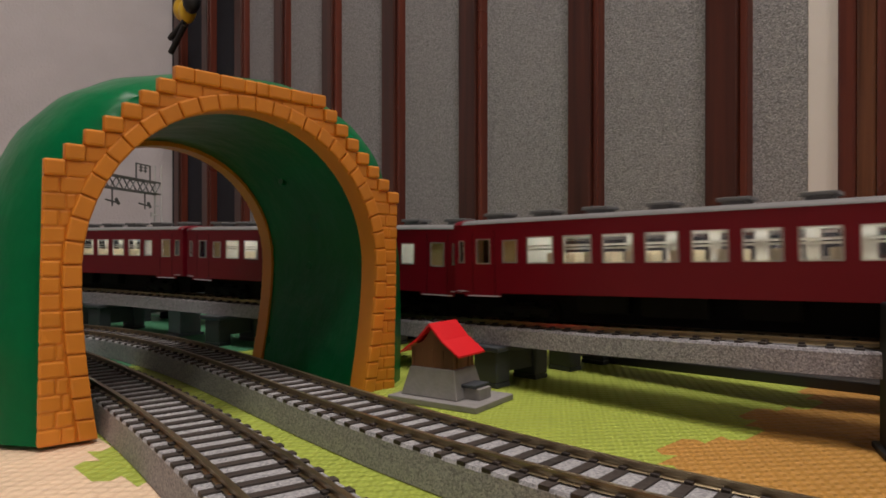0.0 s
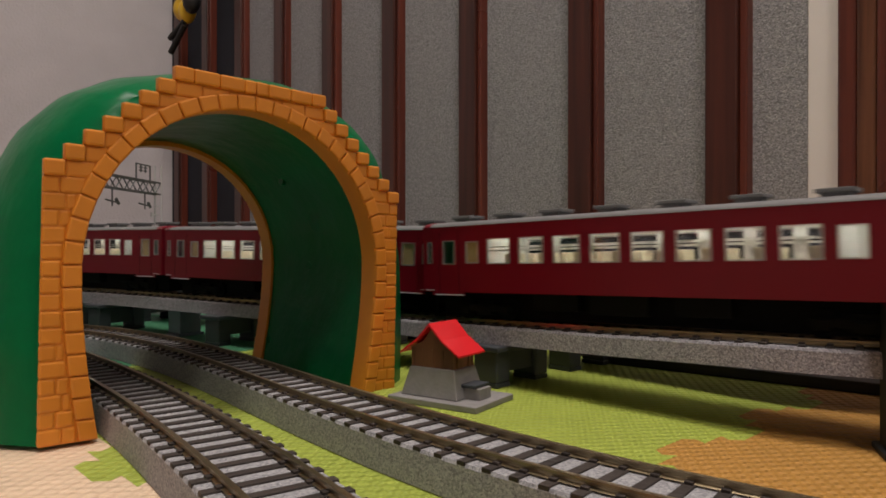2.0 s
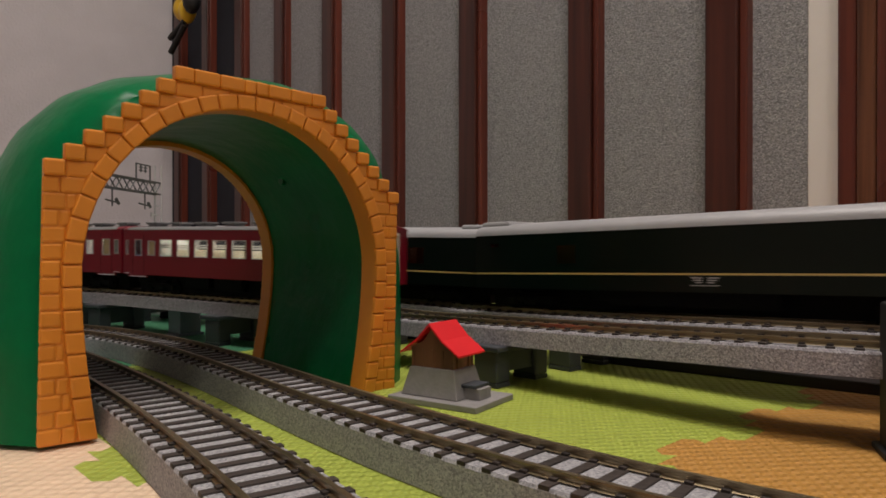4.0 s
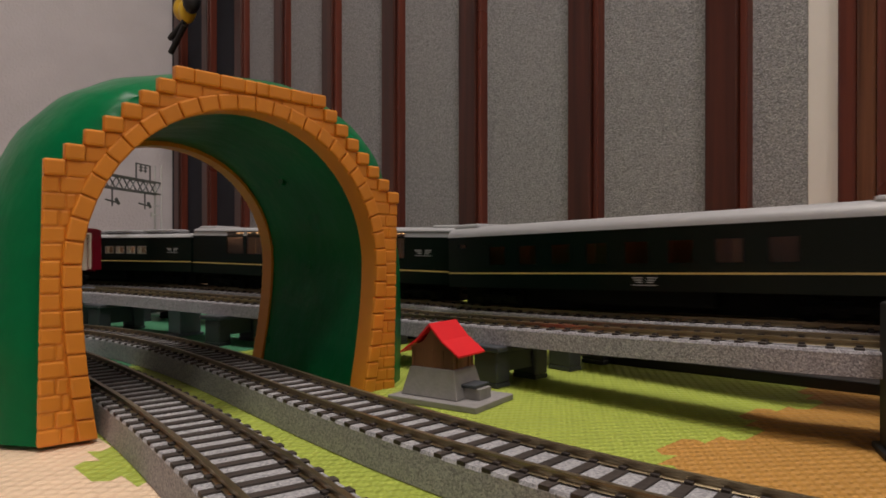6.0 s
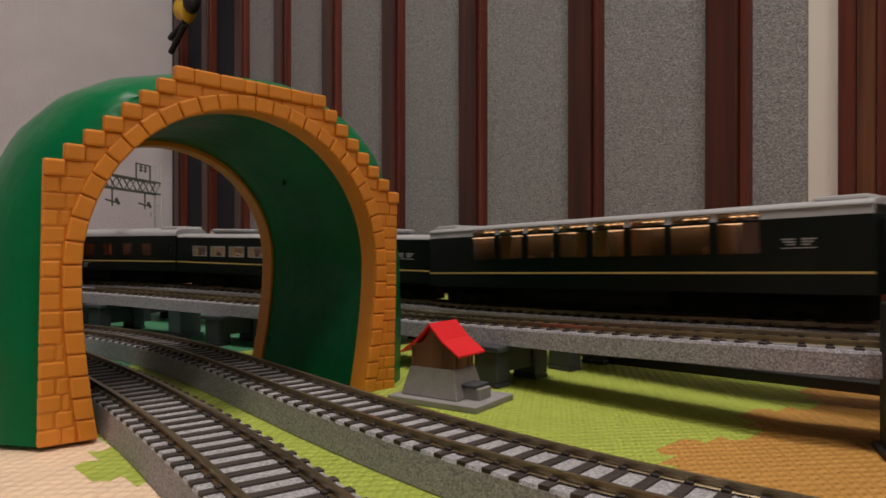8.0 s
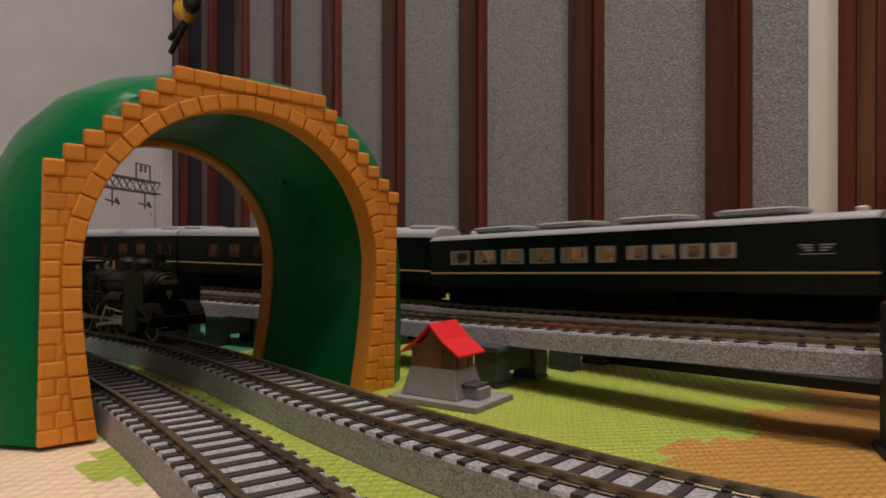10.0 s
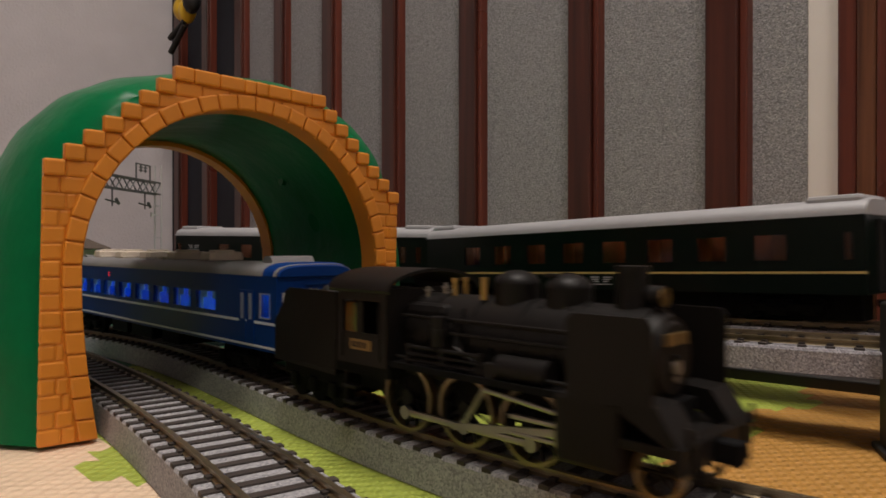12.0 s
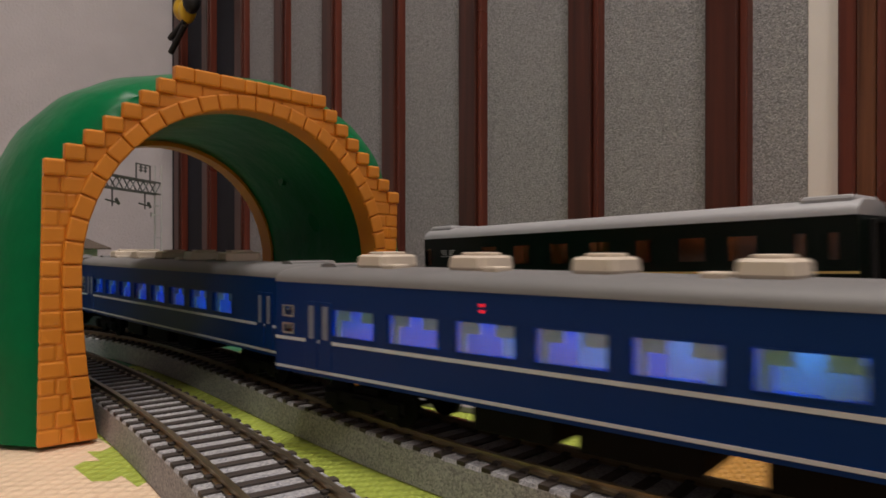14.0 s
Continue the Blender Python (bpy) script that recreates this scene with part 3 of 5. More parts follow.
# ---- hut beside the track ----
def hut():
    ang = math.degrees(math.atan2(25.8, 17.0))
    t = thing("signal_hut", "brown wooden model hut with red gable roof on stone base", "model hut", at_mm(3.0, 265.0, 0.0, ang))
    # x: along the short side away from the camera, y: along the long side
    part("base_slab", boxes((-15.5, 15.5, -21.5, 21.5, 0, 2.6), bevel=0.4), STONE, t, "flat grey stone slab")
    bm = bmesh.new()
    secs = []
    for z, hx, hy in ((2.6, 11.0, 14.0), (14.4, 8.4, 11.0)):
        secs.append([(-hx, -hy + 4, z), (hx, -hy + 4, z), (hx, hy + 4, z), (-hx, hy + 4, z)])
    sweep(bm, secs)
    bmesh.ops.bevel(bm, geom=bm.edges[:], offset=0.4, segments=1, affect="EDGES")
    part("plinth", bm, STONE, t, "tapered grey stone plinth")
    part("step", boxes((-4.5, 4.5, -17.0, -9.0, 2.6, 7.2), bevel=0.3), STONE, t)
    part("step", boxes((-5.5, 5.5, -15.5, -8.5, 7.2, 8.6), bevel=0.3), PIER, t, "dark stone step")
    body = part("wall", boxes((-7.6, 7.6, -6.0, 14.0, 12.6, 22.0), bevel=0.2), HUT_WOOD, t, "brown wooden plank walls")
    for x0 in (-8.0, 7.0):
        for y0 in (-6.4, 13.4):
            part("corner_post", boxes((x0, x0 + 1, y0, y0 + 1, 12.4, 22.5)), HUT_WOOD, t)
    for x in (-4.5, 4.5):
        part("rail_board", boxes((x - 0.4, x + 0.4, -6.5, -5.8, 13, 21)), HUT_WOOD, t)
    for y in (-1, 4, 9):
        part("rail_board", boxes((-8.0, -7.4, y - 0.4, y + 0.4, 13, 21.8)), HUT_WOOD, t)
    # gable roof, ridge along x
    for sgn in (-1, 1):
        bm = bmesh.new()
        cy, cz = 4.0, 33.0
        ey, ez = cy + sgn * 14.5, 20.6
        th = 0.8
        my, mz = cy + sgn * 6.4, 26.3
        q = [(cy, cz), (my, mz), (ey, ez), (ey, ez - th), (my, mz - th), (cy, cz - th * 1.5)]
        sweep(bm, [[(x, y, z) for y, z in q] for x in (-10.5, 10.5)])
        part("roof_slope", bm, HUT_RED, t, "bright red roof panel")
    for x in (-7.4, 7.4):
        bm = bmesh.new()
        sweep(bm, [[(x + o, -6.0, 22), (x + o, 14.0, 22), (x + o, 8.4, 25.4), (x + o, 4.0, 31.0), (x + o, -0.4, 25.4)] for o in (-0.4, 0.4)])
        part("gable", bm, HUT_WOOD, t)
    t.scale = (0.93, 0.93, 0.93)
    return t


hut()


# ---- rolling stock ----
def wheel_mesh(r, w, name="wheel"):
    bm = bmesh.new()
    tube(bm, (0, -w / 2, 0), (0, w / 2, 0), r, 24)
    tube(bm, (0, w / 2 - 0.1, 0), (0, w / 2 + 0.6, 0), r + 0.8, 24)
    return mesh_of(name, bm, UNDER, 40)


def bogie(parent, x, r=5.2):
    b = new("bogie")
    b.parent = parent
    tagged(b, "black bogie with spoked frame")
    bm = bmesh.new()
    for y in (-12.5, 11.5):
        box(bm, x - 16, x + 16, y, y + 1.4, 4.2, 7.4, 0.3)
        for dx in (-12, 12):
            box(bm, x + dx - 2.6, x + dx + 2.6, y - 0.8, y + 2.0, 3.0, 7.0, 0.4)
        box(bm, x - 4, x + 4, y - 0.8, y + 2.0, 2.6, 6.4, 0.4)
    box(bm, x - 5, x + 5, -11, 11, 5.0, 9.0)
    part("frame", bm, UNDER, b)
    for dx in (-12.5, 12.5):
        bm = bmesh.new()
        for y in (-8.6, 8.6):
            tube(bm, (x + dx, y - 1.2, r), (x + dx, y + 1.2, r), r, 20)
        tube(bm, (x + dx, -9, r), (x + dx, 9, r), 0.8, 8)
        part("wheelset", bm, UNDER, b, smooth=40)
    return b


def pierced(bm, us, zs, holes, place, depth):
    """One connected plate over a grid of us by zs, less the cells whose middle lies in a hole, given its thickness along depth."""
    us, zs = sorted(set(round(u, 4) for u in us)), sorted(set(round(z, 4) for z in zs))
    grid, faces = {}, []

    def vert(i, j):
        if (i, j) not in grid:
            grid[i, j] = bm.verts.new(place(us[i], zs[j]))
        return grid[i, j]

    for i in range(len(us) - 1):
        for j in range(len(zs) - 1):
            u, z = (us[i] + us[i + 1]) / 2, (zs[j] + zs[j + 1]) / 2
            if not any(a < u < b and c < z < d for a, b, c, d in holes):
                faces.append(bm.faces.new((vert(i, j), vert(i + 1, j), vert(i + 1, j + 1), vert(i, j + 1))))
    r = bmesh.ops.extrude_face_region(bm, geom=faces)
    bmesh.ops.translate(bm, verts=[v for v in r["geom"] if isinstance(v, bmesh.types.BMVert)], vec=depth)
    bmesh.ops.recalc_face_normals(bm, faces=bm.faces[:])


def side_wall(t, L, y, w0, skirt, eave, holes, mat, drop=()):
    """One side wall with real window openings. holes: (centre, width, bottom, top)."""
    bm = bmesh.new()
    sg = 1 if y < 0 else -1
    cut = [(c - w / 2, c + w / 2, b, tt) for c, w, b, tt in holes]
    foot = skirt - max([d[2] for d in drop], default=0.0)
    if drop:
        edges = sorted((c - w / 2, c + w / 2) for c, w, dz in drop)
        x = -L / 2
        for e0, e1 in edges + [(L / 2, L / 2)]:
            if e0 > x:
                cut.append((x, e0, foot, skirt))
            x = e1
    us = [-L / 2, L / 2] + [v for h in cut for v in h[:2]]
    zs = [foot, skirt, eave] + [v for h in cut for v in h[2:]]
    pierced(bm, us, zs, cut, lambda u, z: (u, y, z), (0, sg * 1.0, 0))
    part("side_wall", bm, mat, t)


def panes(t, y, holes, glass_mat, frame_mat, rim=0.55, bar=False):
    sgn = -1 if y < 0 else 1
    for c, w, b, tt in holes:
        win = part("window", boxes((c - w / 2, c + w / 2, y - sgn * 0.75, y - sgn * 0.45, b, tt)), glass_mat, t)
        bm = bmesh.new()
        ya, yb = sorted((y - sgn * 0.4, y + sgn * 0.18))
        for r in ((c - w / 2, c - w / 2 + rim, ya, yb, b, tt), (c + w / 2 - rim, c + w / 2, ya, yb, b, tt), (c - w / 2, c + w / 2, ya, yb, b, b + rim), (c - w / 2, c + w / 2, ya, yb, tt - rim, tt)):
            box(bm, *r)
        if bar:
            m = b + (tt - b) * 0.52
            box(bm, c - w / 2, c + w / 2, ya, yb, m - 0.3, m + 0.3)
        part("window_frame", bm, frame_mat, win)


def roof_shell(t, L, half, eave, top, mat, flat=0.55, name="roof", label="", lip=0.0):
    bm = bmesh.new()
    ring = []
    n = 16
    for i in range(n + 1):
        a = math.pi - math.pi * i / n
        c, s_ = math.cos(a), math.sin(a)
        ring.append((half * math.copysign(abs(c) ** flat, c), eave + (top - eave) * abs(s_) ** 0.9))
    secs = []
    for x, k in ((-L / 2, 0.9), (-L / 2 + 2, 1.0), (L / 2 - 2, 1.0), (L / 2, 0.9)):
        secs.append([(x, y, eave + (z - eave) * k) for y, z in ring])
    sweep(bm, secs)
    return part(name, bm, mat, t, label, smooth=45)


def coach_frame(t, L, half, skirt, boxes_under=True):
    part("floor", boxes((-L / 2 + 1, L / 2 - 1, -half + 1.2, half - 1.2, skirt + 0.4, skirt + 2.2)), UNDER, t)
    for x in (-L / 2 + 34, L / 2 - 34):
        bogie(t, x)
    if boxes_under:
        # underframe deepened almost to the rails, standing for the shade beneath the coach
        part("underframe_shade", boxes((-L / 2 + 5, L / 2 - 5, -7.2, 7.2, 1.0, skirt + 0.4)), UNDER, t)
    rnd = random.Random(int(L * 10))
    for x, w in ((-38, 22), (-8, 26), (26, 20)):
        part("equipment_box", boxes((x - w / 2, x + w / 2, -13, 13, 4.5 + rnd.uniform(0, 2), skirt + 0.5), bevel=0.5), UNDER, t)
    for x in (-L / 2, L / 2):
        sg = 1 if x > 0 else -1
        bm = bmesh.new()
        box(bm, x - 2 if sg > 0 else x - 5, x + 5 if sg > 0 else x + 2, -1.6, 1.6, 6.5, 9.5, 0.4)
        part("coupler", bm, UNDER, t)


def end_wall(t, x, half, skirt, eave, top, mat, door_mat, gang_mat):
    sg = 1 if x > 0 else -1
    bm = bmesh.new()
    pierced(bm, [-half + 1, -4.6, 4.6, half - 1], [skirt, eave - 3, eave], [(-4.6, 4.6, skirt, eave - 3)], lambda u, z: (x, u, z), (-sg * 1.2, 0, 0))
    part("end_wall", bm, mat, t)
    part("end_door", boxes((min(x - sg * 1.0, x - sg * 0.4), max(x - sg * 1.0, x - sg * 0.4), -4.6, 4.6, skirt, eave - 3)), door_mat, t)
    bm = bmesh.new()
    xg0, xg1 = sorted((x, x + sg * 2.4))
    box(bm, xg0, xg1, -6.4, -4.8, skirt + 1, eave - 1.5, 0.3)
    box(bm, xg0, xg1, 4.8, 6.4, skirt + 1, eave - 1.5, 0.3)
    box(bm, xg0, xg1, -6.4, 6.4, eave - 3.0, eave - 1.4, 0.3)
    part("gangway", bm, gang_mat, t)


RED_L, RED_PITCH = 222.0, 226.0


def red_coach():
    t = thing("red_coach", "maroon model passenger coach with grey roof and lit windows", "model coach", group="maroon passenger train")
    L, half, skirt, eave, top = RED_L, 18.0, 13.6, 46.4, 49.2
    wide = [-64.0 + 17.8 * k for k in range(8)]
    holes = [(x, 13.0, 27.4, 39.6) for x in wide]
    holes += [(-79.5, 7.8, 27.8, 38.6), (-94.0, 7.8, 27.4, 39.4), (-106.5, 3.0, 28.0, 39.0), (75.5, 8.4, 27.6, 39.0), (94.0, 8.6, 27.0, 39.6), (105.5, 4.6, 28.0, 39.0)]
    for y in (-half, half):
        side_wall(t, L, y, 0, skirt, eave, holes, RED, drop=[(-95, 20, 1.8), (94, 20, 1.8)])
        panes(t, y, holes, CLEAR, FRAME_SILVER, bar=y > 0)
    for x in (-L / 2, L / 2):
        end_wall(t, x, half, skirt, eave, top, RED, CREAM, CREAM)
    roof_shell(t, L, half + 0.2, eave, top, ROOF_GREY, label="grey ribbed roof")
    for x in (-L / 2, L / 2):
        bm = bmesh.new()
        sg = 1 if x > 0 else -1
        ring = [(half * 1.012 * math.copysign(abs(math.cos(a)) ** 0.55, math.cos(a)), eave + (top - eave + 0.2) * math.sin(a) ** 0.9) for a in np.linspace(math.pi, 0.0, 17)]
        sweep(bm, [[(x - sg * 5.0, y, z) for y, z in ring], [(x - sg * 1.0, y, z) for y, z in ring], [(x + sg * 0.6, y * 0.97, eave + (z - eave) * 0.8) for y, z in ring]])
        part("roof_end", bm, RED, t, "maroon roof end", smooth=50)
    for x in (-96, -70, -44, -16, 12, 40, 68, 96):
        v = part("roof_vent", boxes((x - 4.5, x + 4.5, -5, 5, top - 0.4, top + 2.0), (x - 6, x + 6, -6, 6, top + 1.6, top + 3.2), bevel=0.3), VENT, t, "grey roof ventilator")
    coach_frame(t, L, half, skirt)
    # lit cabin
    part("lamp_strip", boxes((-85, 99, -3, 3, eave - 0.8, eave - 0.2)), GLOW_WHITE, t, "glowing cabin lamp strip")
    part("cabin_lining", boxes((-73.6, -72.1, -16, 16, skirt + 2, eave), (69.0, 70.5, -16, 16, skirt + 2, eave), (-87.5, -86, -16, 16, skirt + 2, eave), (99.5, 101, -16, 16, skirt + 2, eave), (-86, 99.5, -16.4, 16.4, eave - 0.2, eave)), CABIN_WHITE, t)
    bm = bmesh.new()
    inner = [(c - w / 2, c + w / 2, b, tt) for c, w, b, tt in holes if c in wide]
    pierced(bm, [-86, 99] + [v for h in inner for v in h[:2]], [skirt + 2.3, eave - 0.3] + [v for h in inner for v in h[2:]], inner, lambda u, z: (u, 16.5, z), (0, 0.4, 0))
    part("inner_wall", bm, CABIN_WHITE, t, "white cabin side lining")
    # dark sheets stand in for the dim outside seen through the far windows
    part("far_window_dark", boxes(*[(x - 5.4, x + 5.4, 15.6, 15.9, 29.0, 37.8) for x in wide]), NAVY, t, "dark sheets standing for the dim outside of the far windows")
    me = mesh_of("seat", boxes((-1.8, 1.8, 3.5, 15.5, 0, 16.4), (-5, 5, 3.5, 15.5, 0, 6.5), (-1.8, 1.8, -15.5, -3.5, 0, 16.4), (-5, 5, -15.5, -3.5, 0, 6.5), bevel=0.5), SEAT)
    for k in range(8):
        part("seat", me, None, t, at=at_mm(-64.0 + 17.8 * k + 3.6, 0, skirt + 2.2))
    for y in (-14.6, 14.6):
        part("luggage_rack", boxes((-76, 64, y - 1.6, y + 1.6, 35.2, 35.7), (-76, 64, y - 1.7, y - 1.2, 33.6, 34.2), bevel=0.1), CABIN_WHITE, t, "white luggage rack")
    for c, w in ((-79.5, 7.8), (94.0, 8.6)):
        part("curtain", boxes((c - w / 2, c + w / 2, -half + 1.2, -half + 1.6, 26.5, 40.0)), CURTAIN, t, "drawn pale yellow curtain")
    for x in (-94, 94):
        part("marking", boxes((x - 9, x + 9, -half - 0.15, -half + 0.1, skirt - 1.6, skirt - 1.1)), LINE_WHITE, t, "white door step line")
    for x in (-106.5, 105.5):
        part("marking", boxes((x - 3, x + 3, -half - 0.15, -half + 0.1, skirt + 0.6, skirt + 1.0)), LINE_WHITE, t, "short white line")
    for x in (-94.0, 94.0):
        for sg in (-1, 1):
            part("door_seam", boxes((x + sg * 6.2 - 0.12, x + sg * 6.2 + 0.12, -half - 0.06, -half + 0.1, skirt - 1.0, eave - 2.5)), UNDER, t)
    return t


GRN_L, GRN_PITCH = 246.0, 251.0


def emblem(t, x, y, z):
    bm = bmesh.new()
    for sg in (-1, 1):
        for k, w in enumerate((5.2, 4.2, 3.0)):
            x0, x1 = sorted((x + sg * 1.2, x + sg * (1.2 + w)))
            box(bm, x0, x1, y - 0.12, y + 0.1, z + 1.6 - k * 1.1, z + 2.2 - k * 1.1)
    box(bm, x - 6.5, x + 6.5, y - 0.12, y + 0.1, z - 1.9, z - 1.5)
    part("emblem", bm, ROOF_SILVER, t, "silver winged emblem")


def green_coach(kind):
    label = {"sleeper": "dark green model sleeping coach with gold line and tinted windows", "lounge": "dark green model lounge coach with tall curved windows",
             "diner": "dark green model dining coach with lit windows and roof units", "power": "dark green model service coach with few windows", "night": "dark green model sleeping coach with darkened windows", "last": "dark green model end coach with uneven window row"}[kind]
    t = thing("green_coach", label, "model coach", group="dark green sleeper train")
    L, half, skirt, eave, top = GRN_L, 18.0, 12.0, 43.0, 50.0
    lit = GLOW_DIM
    tint = TINTED
    if kind in ("night", "power"):
        lit = GLOW_NIGHT
    if kind == "sleeper":
        holes = [(-82 + 24.4 * k, 13.2, 25.4, 36.6) for k in range(8)] + [(117.0, 3.2, 25.4, 36.6)]
    elif kind == "night":
        holes = [(-84 + 22.0 * k, 12.2, 25.4, 36.6) for k in range(8)] + [(-111.0, 7.0, 36.0, 38.6)]
    elif kind == "last":
        holes = [(-119.0, 6.4, 25.4, 36.6)] + [(x, 12.6, 25.4, 36.6) for x in (-66, -41, -15, 10, 58, 80)] + [(34.0, 9.0, 25.4, 36.6), (102.5, 5.4, 25.4, 36.6), (114.5, 4.4, 25.4, 36.6)]
    elif kind == "lounge":
        holes = [(-75.0 + 21.2 * k, 18.6, 28.6, 42.6) for k in range(8)]
        lit = GLOW_WARM
        tint = LOUNGE_GLASS
        eave = 43.2
    elif kind == "diner":
        holes = [(-96 + 21.0 * k, 16.4, 26.0, 34.4) for k in range(5)] + [(7.0, 11.0, 26.0, 34.4)] + [(24.0 + 13.8 * k, 10.8, 27.2, 34.0) for k in range(4)]
        tint, lit, eave, top = CLEAR, GLOW_DINER, 41.5, 45.0
    else:
        holes = [(-L / 2 + 14, 7, 36.0, 38.4), (-62, 12, 25.8, 36.4), (L / 2 - 26, 7, 36.0, 38.4)]
    for y in (-half, half):
        side_wall(t, L, y, 0, skirt, eave, holes, DARK_GREEN)
        panes(t, y, holes, tint, FRAME_SILVER if kind == "diner" else DARK_GREEN, rim=0.6 if kind == "diner" else 0.35)
        sg = -1 if y < 0 else 1
        y0, y1 = sorted((y - sg * 0.1, y + sg * 0.15))
        part("gold_line", boxes((-L / 2, L / 2, y0, y1, 20.2, 21.1)), GOLD, t, "thin gold line")
    for x in (-L / 2, L / 2):
        end_wall(t, x, half, skirt, eave, top, DARK_GREEN, BLACK, BLACK)
    roof_shell(t, L, half + 0.25 if kind != "lounge" else half - 0.4, eave if kind != "lounge" else 47.0, top, ROOF_SILVER, 0.5, label="smooth silver roof")
    if kind == "lounge":
        for y in (-half + 0.3, half - 0.3):
            cut = [(c - w / 2 + 0.4, c + w / 2 - 0.4, 43.2, 46.6) for c, w, b, tt in holes]
            bm = bmesh.new()
            pierced(bm, [-L / 2, L / 2] + [v for h in cut for v in h[:2]], [43.2, 46.6, 47.4], cut, lambda u, z: (u, y * (1 - (z - 43.2) * 0.012), z), (0, 0.8 if y < 0 else -0.8, 0))
            part("cant_rail", bm, ROOF_SILVER, t, "silver roof edge between the tall windows")
            for h in cut:
                part("roof_window", boxes((h[0], h[1], y * 0.985 - 0.1, y * 0.985 + 0.1, 43.2, 46.7)), LOUNGE_GLASS, t, "tinted roof window")
    if kind in ("sleeper", "lounge", "power", "night", "last"):
        for sg in (-1, 1):
            x0, x1 = sorted((sg * (L / 2 - 2), sg * (L / 2 - 22)))
            part("roof_hood", boxes((x0, x1, -14.5, 14.5, (eave if kind != "lounge" else 44.5) + 2.0, top + 1.3), bevel=1.5), ROOF_SILVER, t, "silver air conditioning hood")
    else:
        for k in range(4):
            x = -L / 2 + 48 + k * 50
            bm = bmesh.new()
            secs = []
            for z, hx, hy in ((top - 0.3, 13, 9), (top + 1.5, 17, 12), (top + 3.0, 17.5, 12.5), (top + 3.8, 15, 10)):
                secs.append([(x - hx, -hy * .7, z), (x - hx * .85, -hy, z), (x + hx * .85, -hy, z), (x + hx, -hy * .7, z), (x + hx, hy * .7, z), (x + hx * .85, hy, z), (x - hx * .85, hy, z), (x - hx, hy * .7, z)])
            sweep(bm, secs)
            part("cooling_unit", bm, ROOF_SILVER, t, "grey roof cooling unit", smooth=30)
        for x in (-L / 2 + 22, L / 2 - 10):
            bm = bmesh.new()
            tube(bm, (x, 0, top - 0.5), (x, 0, top + 1.6), 2.2, 14)
            ball(bm, (x, 0, top + 1.6), 2.2, 2.2, 1.0)
            part("roof_vent", bm, CREAM, t, smooth=50)
    for y in (-half,):
        if kind == "lounge":
            emblem(t, 97, y, 32.5)
        elif kind == "last":
            emblem(t, -101, y, 33)
        elif kind == "diner":
            emblem(t, 102, y, 30)
        elif kind in ("sleeper", "night"):
            emblem(t, 8, y, 16.6)
        elif kind == "power":
            emblem(t, 10, y, 17.0)
    coach_frame(t, L, half, skirt)
    part("side_skirt", boxes((-40, 40, -15, 15, 4.5, skirt)), UNDER, t)
    # cabin
    part("lamp_strip", boxes((-L / 2 + 14, L / 2 - 14, -2, 2, eave - 0.7, eave - 0.2)), lit, t, "warm cabin lamp strip")
    bm = bmesh.new()
    box(bm, -L / 2 + 2, L / 2 - 2, 2, 3, skirt + 2, eave - 1)
    for c, w, b, tt in [h for h in holes if abs(h[0]) < 100][::2 if kind != "diner" else 3]:
        box(bm, c + w / 2 + 2, c + w / 2 + 3, -16, 16, skirt + 2, eave - 1)
    part("cabin_lining", bm, {"diner": CABIN_BROWN, "lounge": LOUNGE_GREY}.get(kind, CABIN_BROWN), t, "cabin partitions")
    rnd = random.Random(len(kind))
    for c, w, b, tt in holes:
        if rnd.random() < 0.45 and kind not in ("power", "diner"):
            x0 = c - w / 2 + rnd.choice((0, 0.55)) * w
            part("curtain", boxes((x0, x0 + w * 0.42, -half + 2.2, -half + 2.8, b - 1, tt + 0.5)), CURTAIN, t, "drawn tan curtain")
        if kind == "lounge":
            part("armchair", boxes((c - 6, c + 5, -13, -4, skirt + 3, 26.5), (c + 3, c + 6, -13, -4, 26.5, 31.5 + rnd.uniform(-1, 1.5)), bevel=0.6), SEAT if rnd.random() < 0.4 else CABIN_BROWN, t, "lounge armchair")
            part("ceiling_lamp_row", boxes(*[(c - 7 + 4.2 * q, c - 5 + 4.2 * q, -9.5, -8.0, 45.4, 45.9) for q in range(4)]), GLOW_LOUNGE, t, "row of small warm lamps")
        if kind == "diner":
            for x0, x1 in ((c - w / 2, c - w * 0.27), (c + w * 0.30, c + w / 2)):
                part("curtain", boxes((x0, x1, -half + 1.6, -half + 2.1, b - 0.5, tt + 0.5)), CURTAIN if c < 20 else CABIN_WHITE, t, "tied tan curtain")
            part("seat", boxes((c - w / 2, c - w / 2 + 3, -11, -3, skirt + 3, 28 + rnd.uniform(-1, 1.5)), (c + w / 2 - 3, c + w / 2, -11, -3, skirt + 3, 27.5 + rnd.uniform(-1, 2)), bevel=0.5), CABIN_BROWN, t, "brown dining seat")
            part("table_lamp", boxes((c - 1.2, c + 1.2, -12, -9.6, 23.5, 29), bevel=0.5), CREAM, t)
    return t


BLU_L, BLU_PITCH = 243.0, 248.5


